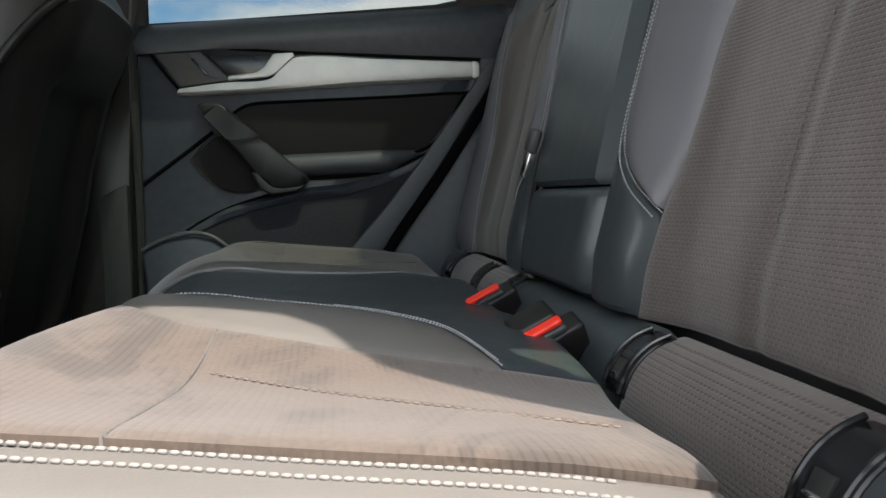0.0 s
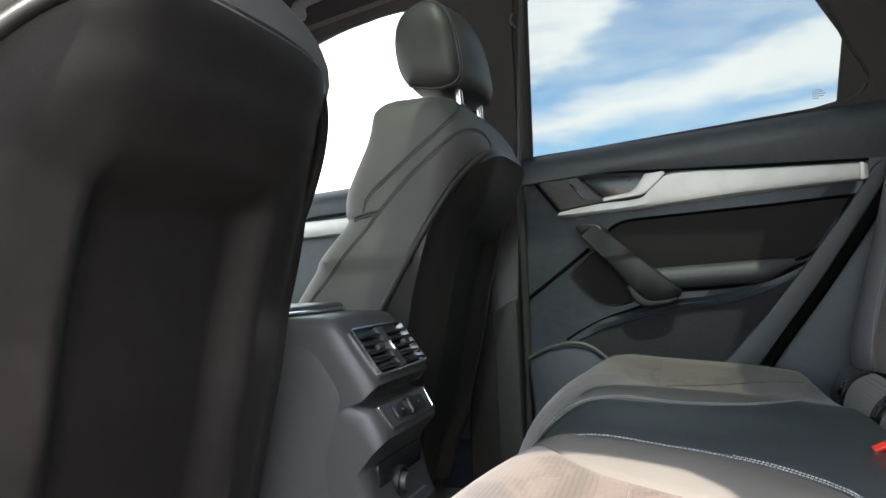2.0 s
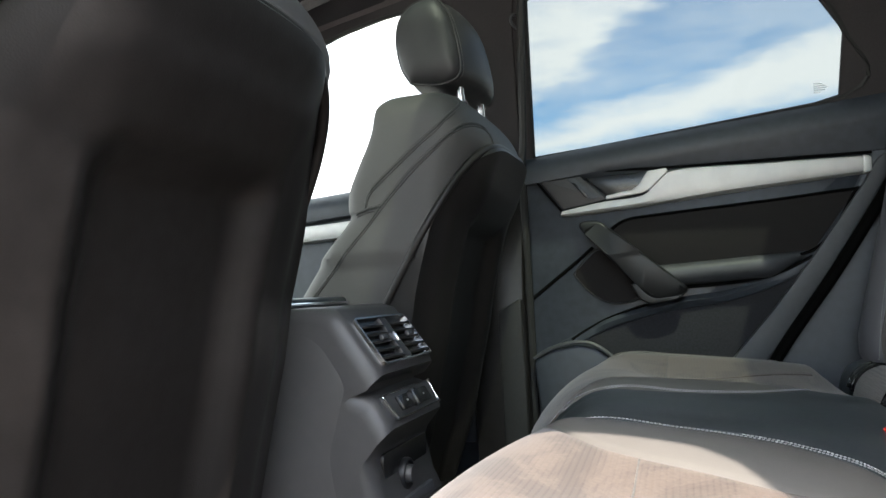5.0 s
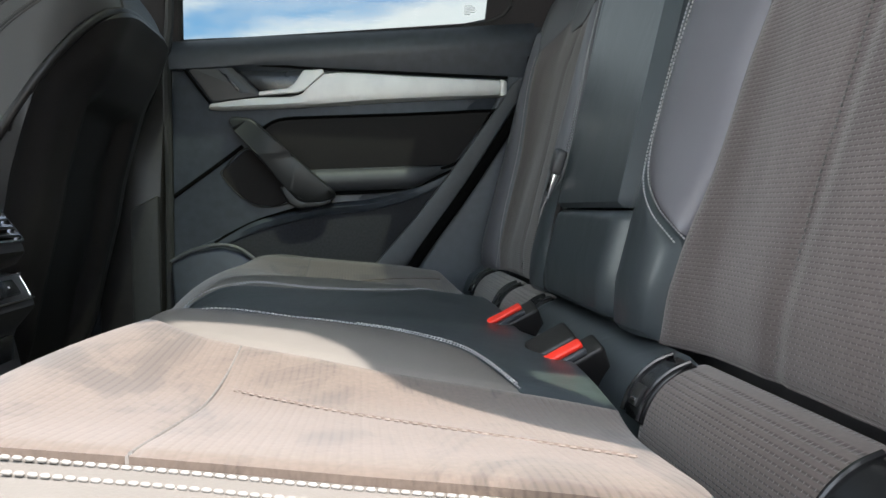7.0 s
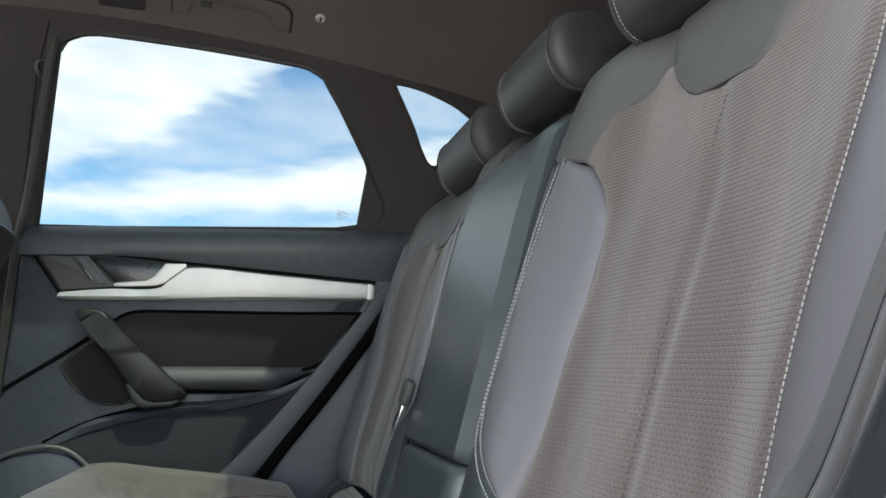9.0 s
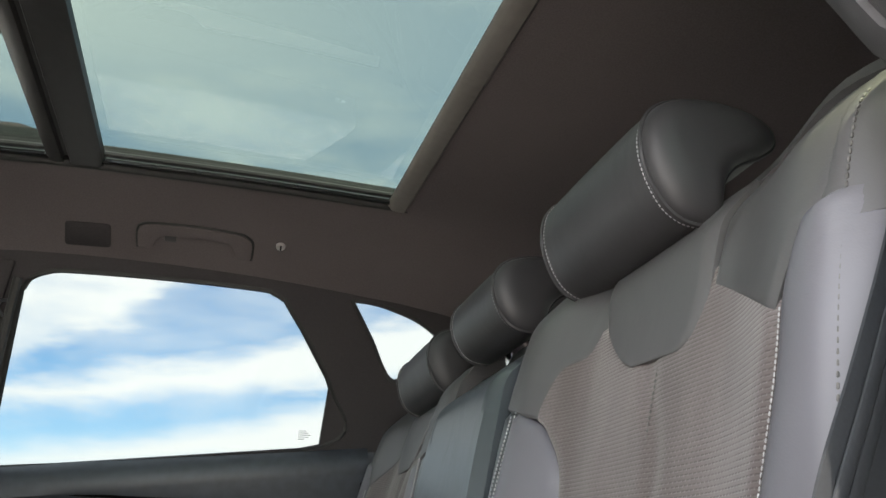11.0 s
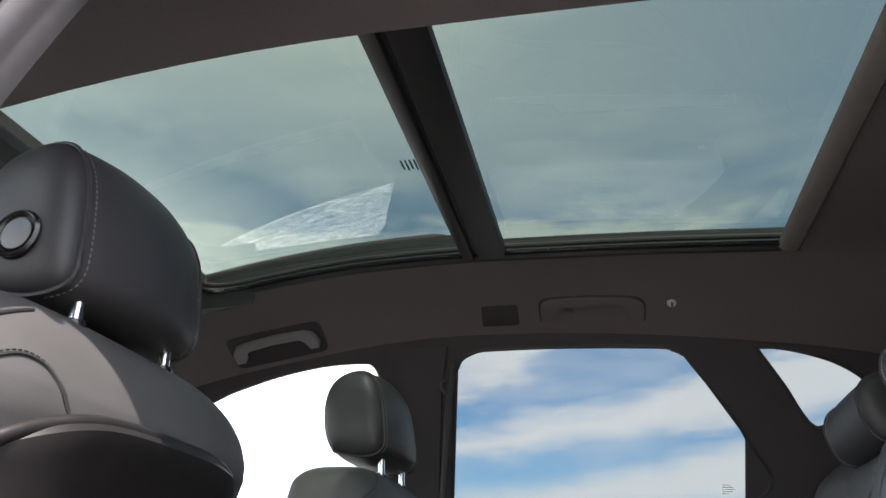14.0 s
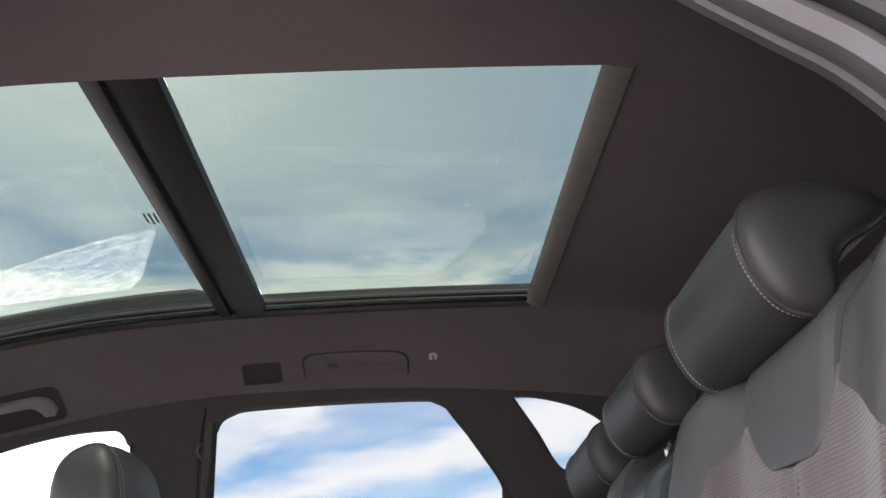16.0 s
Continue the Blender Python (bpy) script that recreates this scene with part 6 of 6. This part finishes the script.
def grab(x0, x1, y0, y1, label, folded):
    """A flat bar bent to a wide U: its back along y0, its two feet at y1."""
    t = thing("grab_handle", label, "grab handle", tuple(liner_point((x0 + x1) / 2, y0)), "roof handles")
    w = 0.024 if not folded else 0.030
    outer = [(x0, y1), (x0 + 0.001, y0 + 0.022), (x0 + 0.012, y0 + 0.007), (x0 + 0.036, y0 + 0.002), ((x0 + x1) / 2, y0 - 0.002), (x1 - 0.030, y0 + 0.001), (x1 - 0.008, y0 + 0.010), (x1 + 0.001, y0 + 0.026), (x1, y1)]
    inner = [(x1 - w, y1), (x1 - w - 0.004, y1 - 0.016), (x1 - w - 0.016, y0 + w - 0.002), ((x0 + x1) / 2, y0 + w - 0.004), (x0 + w + 0.016, y0 + w), (x0 + w + 0.004, y1 - 0.016), (x0 + w, y1)]
    lift, deep, mat = (0.005, 0.006, LINER) if folded else (0.023, 0.013, GRIPGREY)
    part("grip", prism("grip", rounded(outer + inner, 0.006, 3), lambda a, b, o: liner_point(a, b, lift + o), deep, mat, 0.002 if folded else 0.005, 3), t, "folded dark grip" if folded else "grey curved grip")
    for a in (x0 + w / 2, x1 - w / 2):
        part("foot", prism("foot", rounded([(a - w / 2 + 0.001, y1 - 0.014), (a + w / 2 - 0.001, y1 - 0.014), (a + w / 2 - 0.001, y1 + 0.001), (a - w / 2 + 0.001, y1 + 0.001)], 0.003), lambda p, q, o: liner_point(p, q, lift - 0.001 + o), lift + 0.006, mat, 0.002), t)
    edge = [liner_point(a, b - (0.003 if 0 < k < 8 else 0), 0.002) for k, (a, b) in enumerate(outer)]
    part("gap", tube("gap", edge, 0.0028 if folded else 0.0018, RUBBER, 6, 60), t, "dark gap along the grip")
    if folded:
        part("hinge", prism("hinge", rounded([(x0 + 0.052, y0 + 0.030), (x0 + 0.075, y0 + 0.030), (x0 + 0.075, y0 + 0.044), (x0 + 0.052, y0 + 0.044)], 0.004), lambda a, b, o: liner_point(a, b, 0.004 + o), 0.006, PLASTIC, 0.0015), t, "small grey hinge cover")
    else:
        part("recess", prism("recess", rounded([(x0 - 0.014, y0 - 0.012), (x1 + 0.014, y0 - 0.010), (x1 + 0.010, y1 + 0.030), (x0 - 0.014, y1 + 0.030)], 0.020), lambda a, b, o: liner_point(a, b, 0.002 + o), 0.008, SHADED_LINER, 0.002), t, "flat plate darkened to read as a shaded recess")
    return t


grab(0.236, 0.462, 1.535, 1.600, "black folded grab handle in the headliner", True)
grab(-0.500, -0.292, 1.550, 1.604, "grey curved grab handle over the front door", False)
vent_t = thing("roof_grille", "small square black grille in the headliner", "grille", tuple(liner_point(0.14, 1.585)))
part("plate", prism("plate", rounded([(0.104, 1.555), (0.187, 1.553), (0.185, 1.612), (0.099, 1.614)], 0.008), lambda a, b, o: liner_point(a, b, 0.003 + o), 0.008, SHADED_LINER, 0.002), vent_t, "dark square frame")
part("face", prism("face", rounded([(0.112, 1.564), (0.178, 1.562), (0.177, 1.604), (0.108, 1.606)], 0.004), lambda a, b, o: liner_point(a, b, 0.0042 + o), 0.004, SHADED_LINER, 0.001), vent_t, "black mesh face")
hk = thing("coat_hook", "small round bright coat hook on the headliner", "coat hook", tuple(liner_point(0.519, 1.550)))
c = liner_point(0.519, 1.550, 0.004)
n_ = (liner_point(0.519, 1.550, 0.01) - liner_point(0.519, 1.550, 0.0)).normalized()
a_ = Vector((1, 0, 0)); b_ = n_.cross(a_)
part("rosette", loft("rosette", [[c + n_ * d + r * (math.cos(q) * a_ + math.sin(q) * b_) for q in [2 * math.pi * k / 20 for k in range(20)]] for d, r in ((-0.006, 0.0100), (0.001, 0.0095), (0.003, 0.0080), (0.0005, 0.0062))], ALU), hk, "ring of bright metal")
part("hook", tube("hook", [c + b_ * 0.005, c + b_ * 0.002 + n_ * 0.006, c - b_ * 0.003 + n_ * 0.006, c - b_ * 0.005 + n_ * 0.002], 0.0018, HANDLE, 8), hk, "small black hook")
clip = thing("belt_guide", "small black belt guide clip on the pillar", "clip", (0.004, 1.66, 1.437))
part("loop", tube("loop", [(0.008, side_y(1.456, 0.006), 1.456), (0.000, side_y(1.452, 0.018), 1.452), (-0.004, side_y(1.44, 0.020), 1.440), (0.002, side_y(1.428, 0.018), 1.428), (0.010, side_y(1.424, 0.006), 1.424)], 0.0035, GREYTRIM, 8), clip)

# glass marks: plain bars
mark = thing("glass_mark", "small pale printed mark on the window", "glass mark", (0.60, 1.76, 1.22))
for k in range(5):
    w = (0.016, 0.022, 0.026, 0.022, 0.012)[k]
    z = 1.232 - 0.0042 * k
    part("bar", plate("bar", [(0.598, z), (0.598 + w, z), (0.598 + w, z + 0.0012), (0.598, z + 0.0012)], [], lambda x, zz, o: far_side(x, zz, o - 0.0075), 0.0006, PRINT), mark)
mark2 = thing("glass_mark", "small dark printed mark on the roof glass", "glass mark", (0.05, 1.1, 1.67))
for k in range(4):
    x = 0.045 + 0.008 * k
    part("bar", box("bar", (x, 1.060, roof_z(0.1, 0) + 0.0485), (x + 0.003, 1.090 + 0.004 * (k % 2), roof_z(0.1, 0) + 0.0492), RUBBER, 0), mark2)

# near seat belt, hanging by the outer bolster
belt = thing("seat_belt", "grey woven seat belt beside the near backrest", "seat belt", (0.80, 0.32, 0.75))
way = [(0.90, 0.37, 1.30), (0.81, 0.35, 1.20), (0.738, 0.338, 1.09), (0.697, 0.332, 1.03), (0.664, 0.330, 0.98), (0.634, 0.329, 0.92), (0.606, 0.328, 0.866), (0.588, 0.328, 0.842), (0.574, 0.328, 0.81), (0.565, 0.329, 0.77), (0.560, 0.333, 0.60)]
part("webbing", ribbon("webbing", way, 0.0215, 0.0010, (0.35, -0.93, 0.1), WEBBING, 70), belt, "grey woven webbing")
for off in (-0.012, 0.0, 0.012):
    edge = [Vector(p) + Vector((0.93, 0.35, 0)).normalized() * off + Vector((0.35, -0.93, 0.1)).normalized() * 0.0012 for p in way]
    part("rib", ribbon("rib", edge, 0.0036, 0.0007, (0.35, -0.93, 0.1), WEBBING, 70), belt, "raised woven rib")
# middle belt tongue on the far backrest
tng = thing("belt_tongue", "bright steel belt tongue with a black grip", "belt tongue", (0.63, 1.13, 0.83))
m = Matrix.Translation((0.634, 1.132, 0.842)) @ pose(0, 0, 0, 0, 15, 0) @ pose(0, 0, 0, 12, 0, 0)
part("plate", turned(box("plate", (-0.002, -0.010, -0.026), (0.002, 0.010, 0.010), CHROME, 0.001), m), tng, "bright steel plate")
part("slot", turned(box("slot", (-0.0026, -0.005, -0.018), (-0.0019, 0.005, -0.006), GLOSSY, 0), m), tng)
part("grip", turned(box("grip", (-0.007, -0.016, 0.008), (0.007, 0.016, 0.042), PLASTIC, 0.005, 3), m), tng, "black plastic grip")
belt2 = thing("seat_belt", "dark seat belt along the middle backrest edge", "seat belt", (0.66, 1.14, 0.9))
part("webbing", ribbon("webbing", [middle_back(0.142, z, 0.012) for z in (0.70, 0.80, 0.9, 1.0, 1.1, 1.19)], 0.004, 0.012, (0, 0.2, 1), INSERT, 30), belt2)

# rubber stop on the doorway trim
stop = thing("rubber_stop", "small grey-brown rubber stop on the doorway trim", "stop", (0.014, 0.350, 1.406))
around = [2 * math.pi * k / 16 for k in range(16)]
for name, label, rows in (("base", "flat moulded base", ((-0.004, 0.0115), (0.004, 0.0115), (0.006, 0.0095))), ("bump", "rounded bump", ((0.006, 0.0085), (0.011, 0.0080), (0.015, 0.0058), (0.0165, 0.002)))):
    part(name, loft(name, [[Vector((0.012 + d, 0.350 + r * 1.2 * math.cos(q), 1.406 + r * math.sin(q))) for q in around] for d, r in rows], PILLAR), stop, label)
